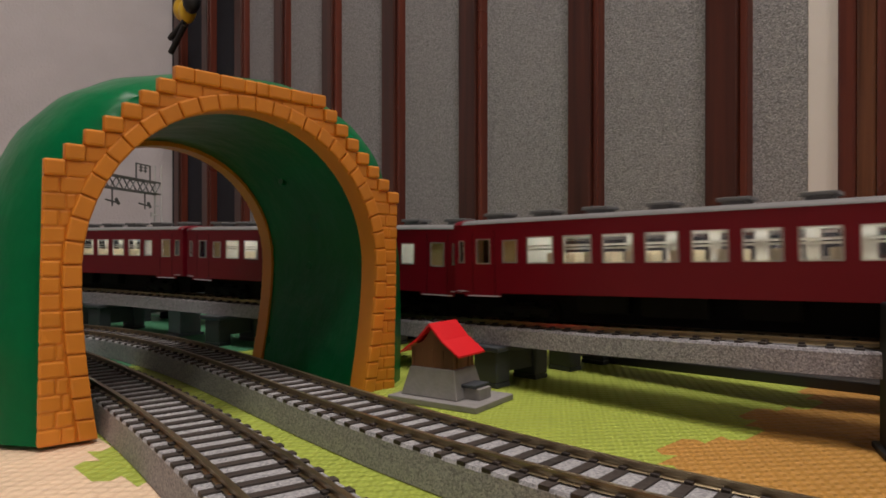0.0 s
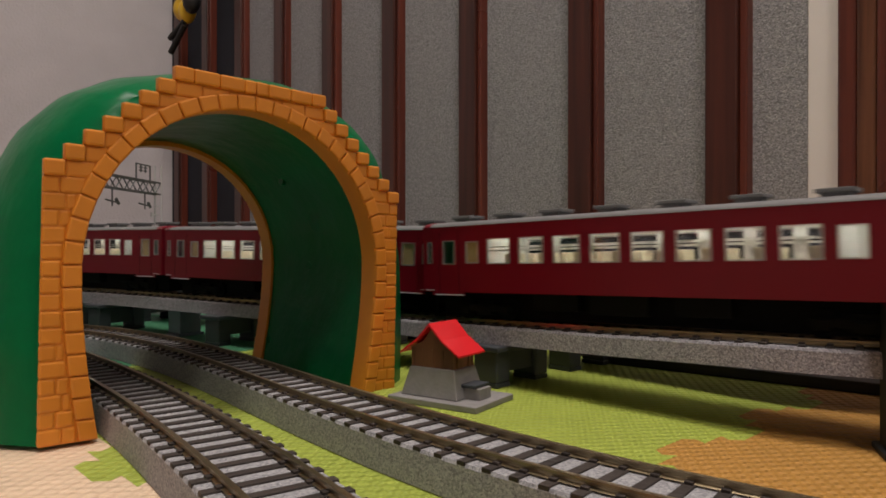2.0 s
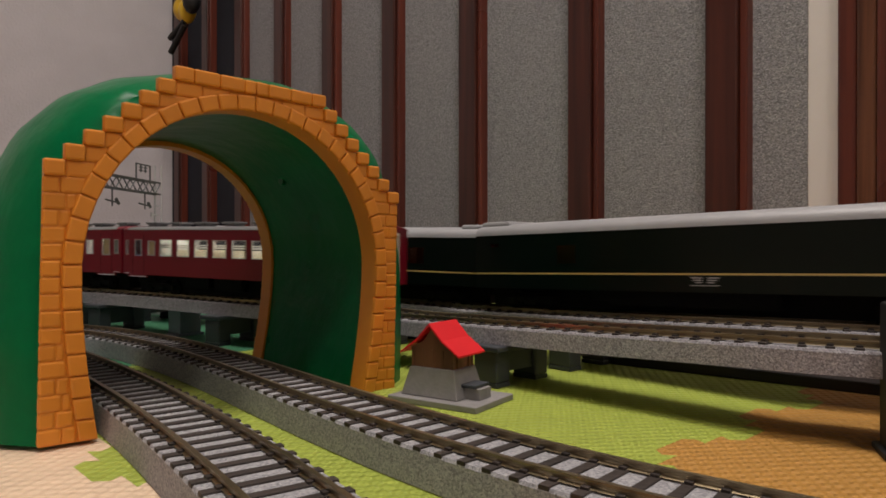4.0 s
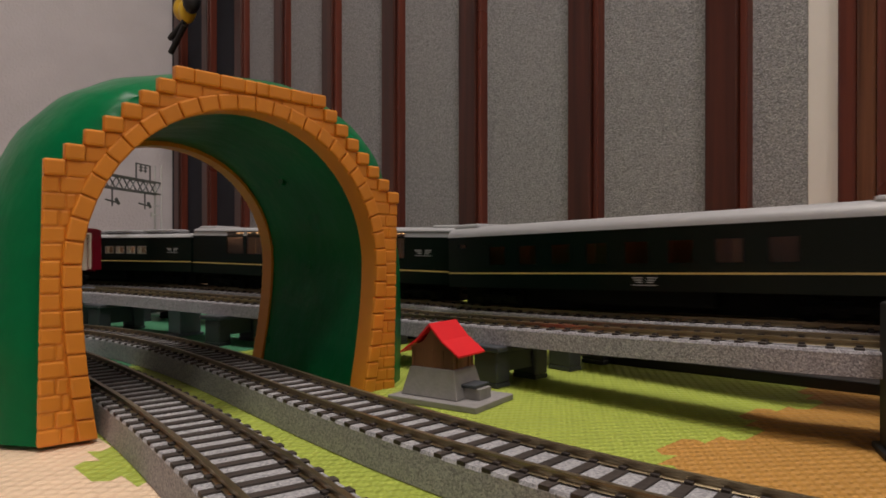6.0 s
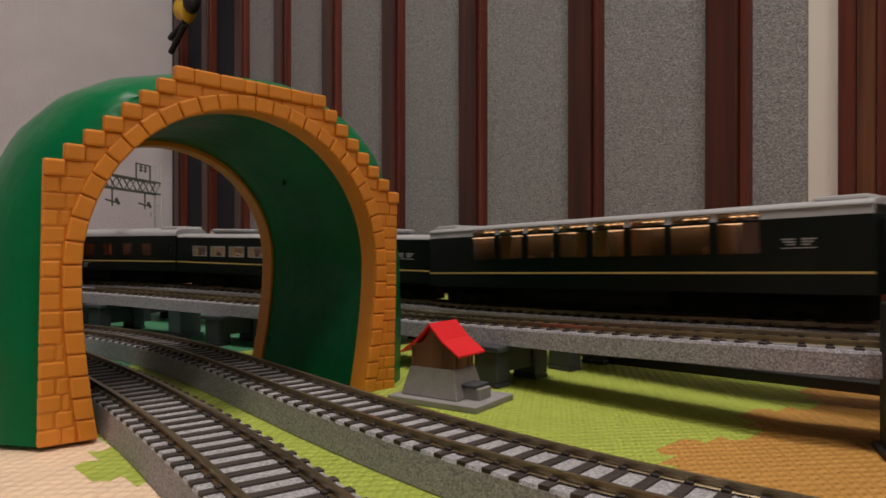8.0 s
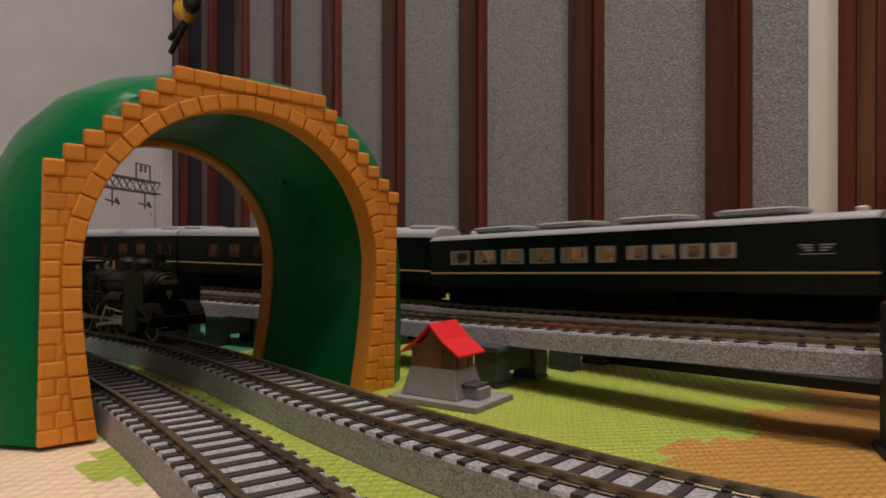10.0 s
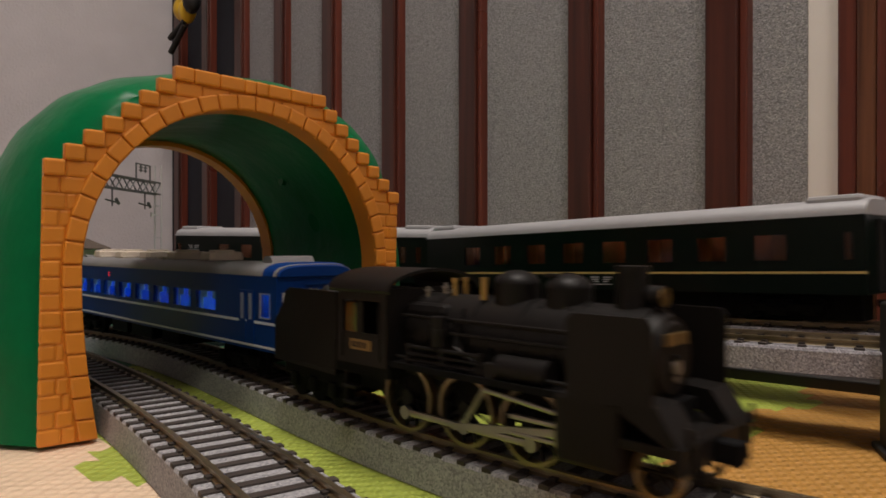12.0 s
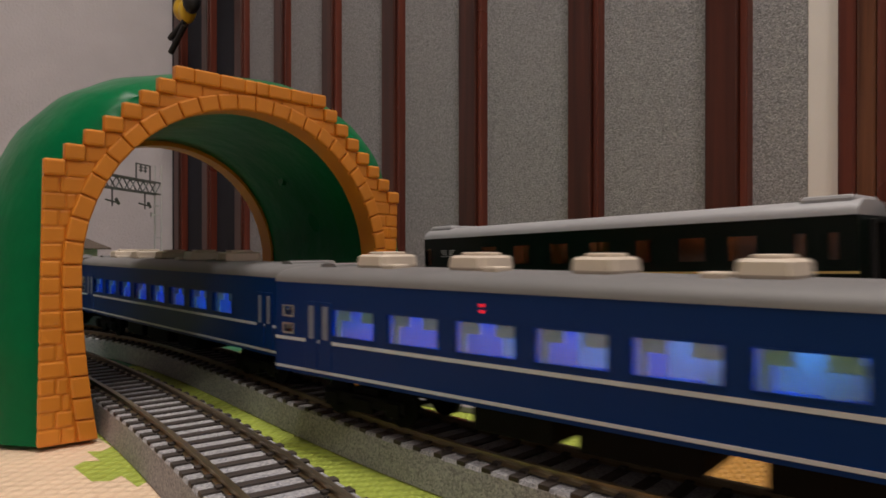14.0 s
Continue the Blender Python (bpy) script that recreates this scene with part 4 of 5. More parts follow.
def blue_coach(lead):
    t = thing("blue_coach", "deep blue model sleeping coach with white lines and cream roof units" if not lead else "deep blue leading model sleeping coach with rounded blue roof end", "model coach", group="blue sleeper train")
    L, half, skirt, eave, top = BLU_L, 16.0, 11.2, 37.6, 42.2
    holes = [(67.5 - 22.2 * k, 17.6, 22.9, 30.8) for k in range(8)]
    end_w = [(L / 2 - 7.6, 7.4, 22.6, 31.6)] if lead else [(L / 2 - 6, 5.2, 22.4, 25.6), (L / 2 - 6.02, 5.2, 27.4, 30.8)]
    end_w += [(-L / 2 + 6, 5.2, 22.4, 25.6), (-L / 2 + 6.02, 5.2, 27.4, 30.8)]
    for y in (-half, half):
        side_wall(t, L, y, 0, skirt, eave, holes + end_w, BLUE)
        panes(t, y, holes, BLUE_GLASS, BLUE, rim=0.3)
        panes(t, y, end_w, CLEAR, FRAME_SILVER, rim=0.4)
        sg = -1 if y < 0 else 1
        y0, y1 = sorted((y - sg * 0.1, y + sg * 0.14))
        for z, w in ((20.6, 0.95), (12.2, 0.8)):
            part("white_line", boxes((-L / 2, L / 2, y0, y1, z, z + w)), LINE_WHITE, t, "thin white line")
        for x in (L / 2 - 20.5, -L / 2 + 20):
            d = part("folding_door", boxes((x - 5.6, x - 0.4, y0 - 0.2, y1 + 0.2, 13.2, 32.4), (x + 0.4, x + 5.6, y0 - 0.2, y1 + 0.2, 13.2, 32.4), bevel=0.15), BLUE, t)
            for dx in (-3, 3):
                part("door_window", boxes((x + dx - 1.1, x + dx + 1.1, y0 - 0.35, y1 + 0.35, 21.8, 31.2), bevel=0.2), DOOR_GLASS, d, "tall narrow door window")
    roof_shell(t, L, half + 0.2, eave, top, ROOF_GREY, 0.5, label="grey roof")
    for sg in (-1, 1):
        x = sg * L / 2
        xo = x + sg * 0.4
        if lead and sg > 0:
            bm = bmesh.new()
            ring = [(half * 1.014 * math.copysign(abs(math.cos(a)) ** 0.5, math.cos(a)), eave + (top - eave + 0.25) * math.sin(a) ** 0.9) for a in np.linspace(math.pi, 0.0, 17)]
            sweep(bm, [[(x - sg * 9.0, y, z) for y, z in ring], [(x - sg * 2.0, y, z) for y, z in ring], [(x + sg * 1.0, y * 0.95, eave + (z - eave) * 0.72) for y, z in ring]])
            part("roof_end", bm, BLUE, t, "blue roof end", smooth=50)
        # end with two windows and a door
        bm = bmesh.new()
        xa, xb = sorted((x - sg * 1.2, x))
        pierced(bm, [-half + 1, -13.6, -6, -4.6, 4.6, 6, 13.6, half - 1], [skirt, 23, 32, 34.5, eave], [(-13.6, -6, 23, 32), (6, 13.6, 23, 32), (-4.6, 4.6, skirt, 34.5)], lambda u, z: (x, u, z), (-sg * 1.2, 0, 0))
        part("end_wall", bm, BLUE, t)
        for y0, y1 in ((-13.6, -6.0), (6.0, 13.6)):
            w = part("end_window", boxes((x - sg * 0.9 - 0.1, x - sg * 0.9 + 0.1, y0, y1, 23, 32)), CLEAR, t)
            xa2, xb2 = sorted((x - sg * 0.4, x + sg * 0.35))
            part("window_frame", boxes((xa2, xb2, y0, y0 + 0.9, 23, 32), (xa2, xb2, y1 - 0.9, y1, 23, 32), (xa2, xb2, y0, y1, 23, 23.9), (xa2, xb2, y0, y1, 31.1, 32)), CABIN_WHITE, w, "white window frame")
        d = part("end_door", boxes((min(x - sg * 1.4, x - sg * 0.8), max(x - sg * 1.4, x - sg * 0.8), -4.6, 4.6, skirt, 34.5)), BLUE, t)
        part("door_window", boxes((min(x - sg * 0.9, x - sg * 0.5), max(x - sg * 0.9, x - sg * 0.5), -2.8, 2.8, 24, 32.5), bevel=0.15), FRAME_SILVER, d, "pale door window")
        part("nameplate", boxes((min(x - sg * 0.8, x - sg * 0.3), max(x - sg * 0.8, x - sg * 0.3), -2.6, 2.6, 15.2, 21), bevel=0.15), LINE_WHITE, d, "small white plate")
        part("white_line", boxes((min(x, x + sg * 0.15), max(x, x + sg * 0.15), -half, -5.0, 20.6, 21.5), (min(x, x + sg * 0.15), max(x, x + sg * 0.15), 5.0, half, 20.6, 21.5)), LINE_WHITE, t)
        for y in (-9, -6.5, 6.5, 9):
            bm = bmesh.new()
            tube(bm, (x + sg * 0.4, y, 17), (x + sg * 2.2, y * 0.9, 13.5), 0.9, 8)
            tube(bm, (x + sg * 2.2, y * 0.9, 13.5), (x + sg * 2.0, y * 0.8, 9), 0.7, 8)
            part("brake_hose", bm, BLUE, t, smooth=40)
    me_parts = []
    for k, x in enumerate((-90, -56, -21, 14, 49)):
        bm = bmesh.new()
        secs = []
        for z, hx, hy in ((top - 1.0, 5.0, 7.2), (top + 0.6, 5.6, 7.8), (top + 3.0, 5.3, 7.5), (top + 3.6, 4.5, 6.6)):
            secs.append([(x - hx, -hy * .75, z), (x - hx * .8, -hy, z), (x + hx * .8, -hy, z), (x + hx, -hy * .75, z), (x + hx, hy * .75, z), (x + hx * .8, hy, z), (x - hx * .8, hy, z), (x - hx, hy * .75, z)])
        sweep(bm, secs)
        box(bm, x - 3.0, x + 3.0, -4.6, 4.6, top + 3.4, top + 4.4, 0.4)
        part("cooling_unit", bm, CREAM, t, "cream roof cooling unit", smooth=20)
        if k in (0, 1, 3):
            part("roof_box", boxes((x + 6.4 - 17.6 * (k == 3), x + 11.2 - 17.6 * (k == 3), -9, -2.5, top - 1.2, top + 1.0), bevel=0.4), CREAM, t, "small cream roof box")
    for x in (L / 2 - 18, -L / 2 + 16):
        h = 2.4 if lead and x > 0 else 0.9
        bm = bmesh.new()
        secs = []
        for y in (-9, 9):
            secs.append([(x - 4.2, y, top - 2), (x + 4.2, y, top - 2), (x + 3, y, top + h * 0.6), (x + 1.5, y, top + h), (x - 1.5, y, top + h), (x - 3, y, top + h * 0.6)])
        sweep(bm, secs)
        part("roof_hood", bm, ROOF_GREY, t, smooth=50)
    for z in (32.8, 34.2) if lead else ():
        part("marker_lamp", boxes((-44.3, -43.4, -half - 0.2, -half + 0.2, z, z + 0.8), bevel=0.1), GLOW_RED, t, "small red marker lamp")
    coach_frame(t, L, half, skirt, False)
    part("lamp_strip", boxes((-L / 2 + 20, L / 2 - 34, -1, 3, eave - 2.0, eave - 1.4)), GLOW_BLUE, t, "blue cabin lamp strip")
    bm = bmesh.new()
    box(bm, -L / 2 + 24, L / 2 - 34, 6, 7, skirt + 2, eave - 1)
    part("cabin_lining", bm, CABIN_WHITE, t)
    me = mesh_of("curtain", boxes((-7.6, -2.4, -14.4, -13.9, 27.6, 31.2), (2.2, 7.6, -14.4, -13.9, 27.4, 31.2), (-7.8, -6.2, -14.4, -13.9, 22.5, 31.2), bevel=0.15), CABIN_WHITE)
    for c, w, b, tt in holes:
        part("curtain", me, None, t, "white window curtain", at=at_mm(c, 0, 0))
    for k in range(9):
        x = 78.6 - 22.2 * k
        part("berth", boxes((x - 1, x + 1, -13.8, 6, skirt + 2, eave - 3), (x - 9, x - 1, -13.8, 6, 16, 19.5), (x + 1, x + 9, -13.8, 6, 16, 19.5), (x - 9, x - 1, -13.8, 6, 27.5, 29)), SEAT_BLUE, t, "blue upholstered berth")
    return t


def steam_loco():
    t = thing("steam_locomotive", "black model tender steam locomotive with smoke deflectors and brass plates", "model locomotive", group="blue sleeper train")
    # x: 0 at the rear of the cab, front buffer at about 104; heights from the rail
    # boiler
    bm = bmesh.new()
    tube(bm, (22, 0, 25.5), (92, 0, 25.5), 10.2, 32)
    boiler = part("boiler", bm, LOCO_BLACK, t, smooth=40)
    for x in (34, 48, 62, 76):
        bm = bmesh.new()
        tube(bm, (x - 0.5, 0, 25.5), (x + 0.5, 0, 25.5), 10.45, 32)
        part("boiler_band", bm, LOCO_BLACK, boiler, smooth=40)
    bm = bmesh.new()
    tube(bm, (92, 0, 25.5), (94.5, 0, 25.5), 9.6, 32, 8.6)
    part("smokebox_front", bm, LOCO_BLACK, t, smooth=40)
    bm = bmesh.new()
    tube(bm, (94.2, 0, 25.5), (95.2, 0, 25.5), 8.0, 28, 7.0)
    tube(bm, (95, 0, 25.5), (96.2, 0, 25.5), 1.0, 10)
    part("smokebox_door", bm, LOCO_BLACK, t, smooth=40)
    part("number_plate", boxes((95.2, 95.9, -4.6, 4.6, 28.4, 30.8)), PLATE, t, "tarnished brass number plate")
    bm = bmesh.new()
    tube(bm, (95.4, 0, 24.0), (96.2, 0, 24.0), 1.6, 12)
    tube(bm, (95.4, 0, 21.5), (96.0, 0, 21.5), 0.8, 8)
    part("door_handle", bm, STEEL, t, "bright door handle wheel", smooth=40)
    # chimney, domes, lamp
    bm = bmesh.new()
    tube(bm, (86, 0, 35), (86, 0, 43.6), 3.6, 20, 3.1)
    tube(bm, (86, 0, 42.8), (86, 0, 44.0), 3.6, 20)
    part("chimney", bm, LOCO_BLACK, t, smooth=40)
    for x, r, h in ((70, 5.4, 41.5), (55, 5.6, 42.0)):
        bm = bmesh.new()
        tube(bm, (x, 0, 33), (x, 0, h - 3), r, 24)
        ball(bm, (x, 0, h - 3), r, r, 3.4, 24)
        part("dome", bm, LOCO_BLACK, t, "rounded black dome", smooth=60)
    bm = bmesh.new()
    tube(bm, (90, 0, 37.8), (93, 0, 37.8), 2.3, 20)
    box(bm, 90, 93, -1.2, 1.2, 34.5, 37)
    lamp = part("headlamp", bm, LOCO_BLACK, t, smooth=40)
    bm = bmesh.new()
    tube(bm, (93, 0, 37.8), (93.5, 0, 37.8), 2.0, 20)
    part("lens", bm, BRASS, lamp, "brass rimmed lens", smooth=40)
    bm = bmesh.new()
    for y in (-2.0, 2.0):
        tube(bm, (36, y, 34), (36, y, 39.5), 0.6, 10)
        tube(bm, (36, y, 39), (36, y, 39.9), 0.9, 10)
    part("safety_valve", bm, BRASS, t, "brass safety valves", smooth=40)
    bm = bmesh.new()
    tube(bm, (48.5, -4.6, 35), (48.5, -4.6, 40.5), 0.9, 10)
    part("whistle", bm, BRASS, t, "brass whistle", smooth=40)
    # firebox and cab
    part("firebox", boxes((24, 40, -9.4, 9.4, 14, 33.5), bevel=2.0), LOCO_BLACK, t)
    cab = part("cab_front", boxes((24.2, 25, -15.4, 15.4, 16.5, 37)), LOCO_BLACK, t)
    for yy in (-16.2, 15.4):
        bm = bmesh.new()
        pierced(bm, [4, 6.5, 13.5, 15.0, 22.5, 25], [16.5, 25.0, 33.6, 37.2], [(6.5, 13.5, 25.0, 33.6), (15.0, 22.5, 25.0, 33.6)], lambda u, z: (u, yy, z), (0, 0.8, 0))
        part("cab_side", bm, LOCO_BLACK, t, "black cab side with open windows")
    for y in (-16.3, 16.1):
        part("cab_plate", boxes((10.2, 19.0, y - 0.1, y + 0.3, 20.4, 23.2)), PLATE, cab, "tarnished brass plate")
        part("plate_writing", boxes(*[(11.2 + 2.2 * k, 12.6 + 2.2 * k, y - 0.18, y + 0.38, 21.0, 22.6) for k in range(3)]), LOCO_BLACK, cab)
        part("window_frame", boxes((6.5, 7.2, y, y + 0.4, 25, 33), (12.8, 13.5, y, y + 0.4, 25, 33), (15.0, 15.6, y, y + 0.4, 25, 33)), LOCO_BLACK, cab)
        part("window", boxes((7.2, 12.8, y + 0.3 * (1 if y < 0 else -1), y + 0.3 * (1 if y < 0 else -1) + 0.2, 25, 33)), CLEAR, cab)
    bm = bmesh.new()
    ring = [(17.2 * math.cos(a), 36.6 + 5.6 * math.sin(a)) for a in np.linspace(math.pi, 0, 15)]
    ring2 = [(y * 0.96, z - 0.8) for y, z in reversed(ring)]
    sweep(bm, [[(x, y, z) for y, z in ring + ring2] for x in (1, 27)])
    part("cab_roof", bm, LOCO_BLACK, t, "curved black cab roof", smooth=50)
    part("cab_floor", boxes((2, 25, -15, 15, 13.5, 16.5)), UNDER, t)
    part("backhead", boxes((16, 24, -9, 9, 16.5, 34), bevel=1.0), LOCO_BLACK, t)
    # running boards and frames
    part("running_board", boxes((16, 90, -15.2, 15.2, 17.4, 18.5), bevel=0.2), LOCO_BLACK, t)
    part("main_frame", boxes((0, 97, -6.0, 6.0, 7.5, 17.5)), UNDER, t)
    part("ash_pan", boxes((16, 40, -8, 8, 5.0, 14.5)), UNDER, t)
    for y in (-11.5, 11.5):
        for a, b, r in (((42, y, 27), (80, y, 27), 0.45), ((30, y * 0.95, 30), (86, y * 0.95, 30), 0.4), ((26, y * 1.15, 19.8), (88, y * 1.15, 19.8), 0.5), ((44, y * 0.9, 30), (50, y * 1.1, 18), 0.5)):
            bm = bmesh.new()
            tube(bm, a, b, r, 6)
            part("pipe", bm, LOCO_BLACK, t, smooth=40)
    bm = bmesh.new()
    for sg in (-1, 1):
        tube(bm, (60, sg * 12.0, 21.0), (74, sg * 12.0, 21.0), 3.0, 16)
    part("air_tank", bm, LOCO_BLACK, t, smooth=40)
    for sg in (-1, 1):
        y0, y1 = sorted((sg * 15.6, sg * 16.2))
        bm = bmesh.new()
        pts = [(80.5, 17.0), (99.0, 19.0), (99.0, 33.6), (98.0, 35.0), (82, 35.0), (80.5, 33.6)]
        sweep(bm, [[(x, y, z) for x, z in pts] for y in (y0, y1)])
        part("smoke_deflector", bm, LOCO_BLACK, t, "flat black smoke deflector")
        # sloping front plate and cylinder
        part("cylinder", boxes((77, 92, sg * 11.5 - 4.4, sg * 11.5 + 4.4, 4.6, 19.0), bevel=1.2), LOCO_BLACK, t)
        bm = bmesh.new()
        pts = [(92, 19.4), (99.5, 19.0), (104, 12.5), (104, 11.0), (92, 17.0)]
        sweep(bm, [[(x, y, z) for x, z in pts] for y in sorted((sg * 7, sg * 15.8))])
        part("front_plate", bm, LOCO_BLACK, t)
    part("front_deck", boxes((92, 104, -15.4, 15.4, 10.2, 12.2), (102.5, 104.5, -16, 16, 7.4, 12.6), bevel=0.3), LOCO_BLACK, t)
    bm = bmesh.new()
    box(bm, 104, 109.0, -2.0, 2.0, 7.4, 11.6, 0.5)
    box(bm, 107, 109, -2.0, 2.0, 7.0, 11.4, 0.5)
    for y in (-11, 11):
        tube(bm, (104.5, y, 12), (105.5, y, 5.5), 0.5, 6)
    part("coupler", bm, UNDER, t)
    bm = bmesh.new()
    tube(bm, (105, -13, 14.2), (105, 13, 14.2), 0.22, 6)
    for y in (-14, 14):
        tube(bm, (105, y, 12), (105, y, 16), 0.5, 6)
    part("hand_rail", bm, LOCO_BLACK, t, smooth=40)
    # small fittings along the boiler and under the running boards
    for sg in (-1, 1):
        bm = bmesh.new()
        for x in (57, 66, 74):
            tube(bm, (x, sg * 5.0, 34.6), (x - 1.5, sg * 10.6, 24.0), 0.4, 6)
            tube(bm, (x - 1.5, sg * 10.6, 24.0), (x - 1.5, sg * 11.5, 18.5), 0.4, 6)
        part("sand_pipe", bm, LOCO_BLACK, t, smooth=40)
        bm = bmesh.new()
        for z in (19.5, 21.2, 22.9):
            tube(bm, (30, sg * 13.6, z), (56, sg * 13.6, z), 0.5, 8)
        for x in (31, 43, 55):
            box(bm, x - 0.5, x + 0.5, sg * 13.4 - 0.7, sg * 13.4 + 0.7, 18.4, 23.6)
        part("cooling_pipe", bm, LOCO_BLACK, t, smooth=40)
        bm = bmesh.new()
        tube(bm, (41, sg * 12.8, 23.8), (41, sg * 12.8, 31.0), 2.0, 14)
        tube(bm, (41, sg * 12.8, 26.6), (41, sg * 12.8, 28.0), 2.4, 14)
        part("air_pump", bm, LOCO_BLACK, t, smooth=40)
        for x in (6.5, 22.5):
            bm = bmesh.new()
            tube(bm, (x, sg * 16.4, 18), (x, sg * 16.4, 33), 0.3, 6)
            part("grab_rail", bm, LOCO_BLACK, t, smooth=40)
        part("cab_step", boxes((6, 12, sg * 14.6 - 1.4, sg * 14.6 + 1.4, 5.0, 5.8), (6, 12, sg * 14.6 - 1.4, sg * 14.6 + 1.4, 9.5, 10.2), (6, 6.7, sg * 14.6 - 0.5, sg * 14.6 + 0.5, 5, 14)), LOCO_BLACK, t)
        part("board_edge", boxes((25, 80, min(sg * 15.2, sg * 15.5), max(sg * 15.2, sg * 15.5), 17.2, 18.7)), UNDER, t)
    bm = bmesh.new()
    for x, y, z in ((28, -4, 37.5), (30, 3, 36.6), (31.5, -1, 38.4)):
        tube(bm, (x, y, 33), (x, y, z), 0.5, 8)
        tube(bm, (x, y - 1.2, z - 1), (x, y + 1.2, z - 1), 0.35, 6)
    part("steam_valve", bm, STEEL, t, "small grey steam valves", smooth=40)
    for sg in (-1, 1):
        bm = bmesh.new()
        for x in (30, 38, 46, 54, 62, 70, 78):
            tube(bm, (x, sg * 9.6, 30.2), (x, sg * 11.6, 30.4), 0.3, 6)
        tube(bm, (26, sg * 11.6, 30.4), (90, sg * 11.6, 30.4), 0.35, 6)
        part("boiler_handrail", bm, LOCO_BLACK, t, smooth=40)
        bm = bmesh.new()
        tube(bm, (46, sg * 9.0, 33.0), (46, sg * 12.6, 24.0), 0.45, 6)
        tube(bm, (46, sg * 12.6, 24.0), (62, sg * 13.4, 17.2), 0.45, 6)
        tube(bm, (80, sg * 9.4, 32.0), (79, sg * 12.8, 19.0), 1.1, 10)
        part("steam_pipe", bm, LOCO_BLACK, t, smooth=40)
        part("lubricator", boxes((57, 60.5, sg * 13.6 - 1.3, sg * 13.6 + 1.3, 18.5, 22.0), bevel=0.3), LOCO_BLACK, t)
        part("sand_lid", boxes((66, 69, sg * 3.0 - 0.9, sg * 3.0 + 0.9, 41.0, 42.0), bevel=0.2), LOCO_BLACK, t)
        for x in (33, 52, 71):
            part("brake_shoe", boxes((x + 7.6, x + 9.0, sg * 9.3 - 1.0, sg * 9.3 + 1.0, 4.0, 10.5), bevel=0.2), UNDER, t)
    # wheels
    rw = 8.8
    drivers = []
    for k, x in enumerate((27.0, 47.5, 67.5)):
        for sg in (-1, 1):
            w = new("driving_wheel")
            w.parent = t
            w.matrix_basis = pose(x * MM, 0, rw * MM)
            bm = bmesh.new()
            n = 28
            y0, y1 = sg * 8.0, sg * 10.6
            for rr, ri in ((rw, rw - 0.9),):
                secs = []
                for i in range(n + 1):
                    a = 2 * math.pi * i / n
                    c, s_ = math.cos(a), math.sin(a)
                    secs.append([(rr * c, y0, rr * s_), (rr * c, y1, rr * s_), (ri * c, y1, ri * s_), (ri * c, y0, ri * s_)])
                sweep(bm, secs, caps=False)
            part("tyre", bm, RAIL, w, "brass coloured tyre", smooth=40)
            bm = bmesh.new()
            for i in range(12):
                a = 2 * math.pi * i / 12
                tube(bm, (0, sg * 9.3, 0), (math.cos(a) * (rw - 1), sg * 9.3, math.sin(a) * (rw - 1)), 0.45, 6)
            tube(bm, (0, sg * 8.6, 0), (0, sg * 10.8, 0), 2.1, 14)
            tube(bm, (0, sg * 8.8, -3.6), (0, sg * 11.4, -3.6), 1.4, 10)
            part("spokes", bm, LOCO_BLACK, w, smooth=40)
            drivers.append(w)
    rods = []
    for sg in (-1, 1):
        bm = bmesh.new()
        y0, y1 = sorted((sg * 11.2, sg * 12.4))
        box(bm, 27.0, 67.5, y0, y1, rw - 3.6 - 0.75, rw - 3.6 + 0.75, 0.2)
        for x in (27.0, 47.5, 67.5):
            tube(bm, (x, y0 - 0.2, rw - 3.6), (x, y1 + 0.2, rw - 3.6), 1.7, 12)
        rod = part("coupling_rod", bm, STEEL, t, "bright steel coupling rod", smooth=40)
        rods.append(rod)
        bm = bmesh.new()
        y0, y1 = sorted((sg * 12.6, sg * 13.6))
        q = [(46, 4.6), (76, 8.6), (76, 10.2), (46, 6.2)]
        sweep(bm, [[(x, y, z) for x, z in q] for y in (y0, y1)])
        box(bm, 64, 80, y0 - 0.3, y1 + 0.3, 10.6, 11.6, 0.2)
        box(bm, 64, 80, y0 - 0.3, y1 + 0.3, 7.0, 7.9, 0.2)
        tube(bm, (50, sg * 13.2, 7), (56, sg * 13.2, 15.5), 0.6, 8)
        tube(bm, (56, sg * 13.2, 15.5), (80, sg * 13.0, 13.2), 0.6, 8)
        tube(bm, (78, sg * 13.2, 14), (78, sg * 13.2, 7), 0.8, 8)
        box(bm, 76, 79, y0 - 0.6, y1 + 0.6, 6.6, 11.8, 0.3)
        part("valve_gear", bm, STEEL, t, "bright steel valve gear", smooth=40)
    x, r = 97, 5.2
    axle = bmesh.new()
    tube(axle, (x, -9, r), (x, 9, r), 0.9, 8)
    axle = part("leading_axle", axle, UNDER, t, smooth=40)
    for y in (-9, 9):
        bm = bmesh.new()
        secs = []
        for i in range(25):
            a = 2 * math.pi * i / 24
            c, s_ = math.cos(a), math.sin(a)
            secs.append([(x + r * c, y - 1.2, r + r * s_), (x + r * c, y + 1.2, r + r * s_), (x + (r - 1) * c, y + 1.2, r + (r - 1) * s_), (x + (r - 1) * c, y - 1.2, r + (r - 1) * s_)])
        sweep(bm, secs, caps=False)
        part("leading_tyre", bm, RAIL, axle, "brass coloured tyre", smooth=40)
        bm = bmesh.new()
        for i in range(8):
            a = math.pi * 2 * i / 8
            tube(bm, (x, y, r), (x + (r - 0.8) * math.cos(a), y, r + (r - 0.8) * math.sin(a)), 0.4, 6)
        part("leading_spokes", bm, LOCO_BLACK, axle, smooth=40)
    return t, drivers, rods


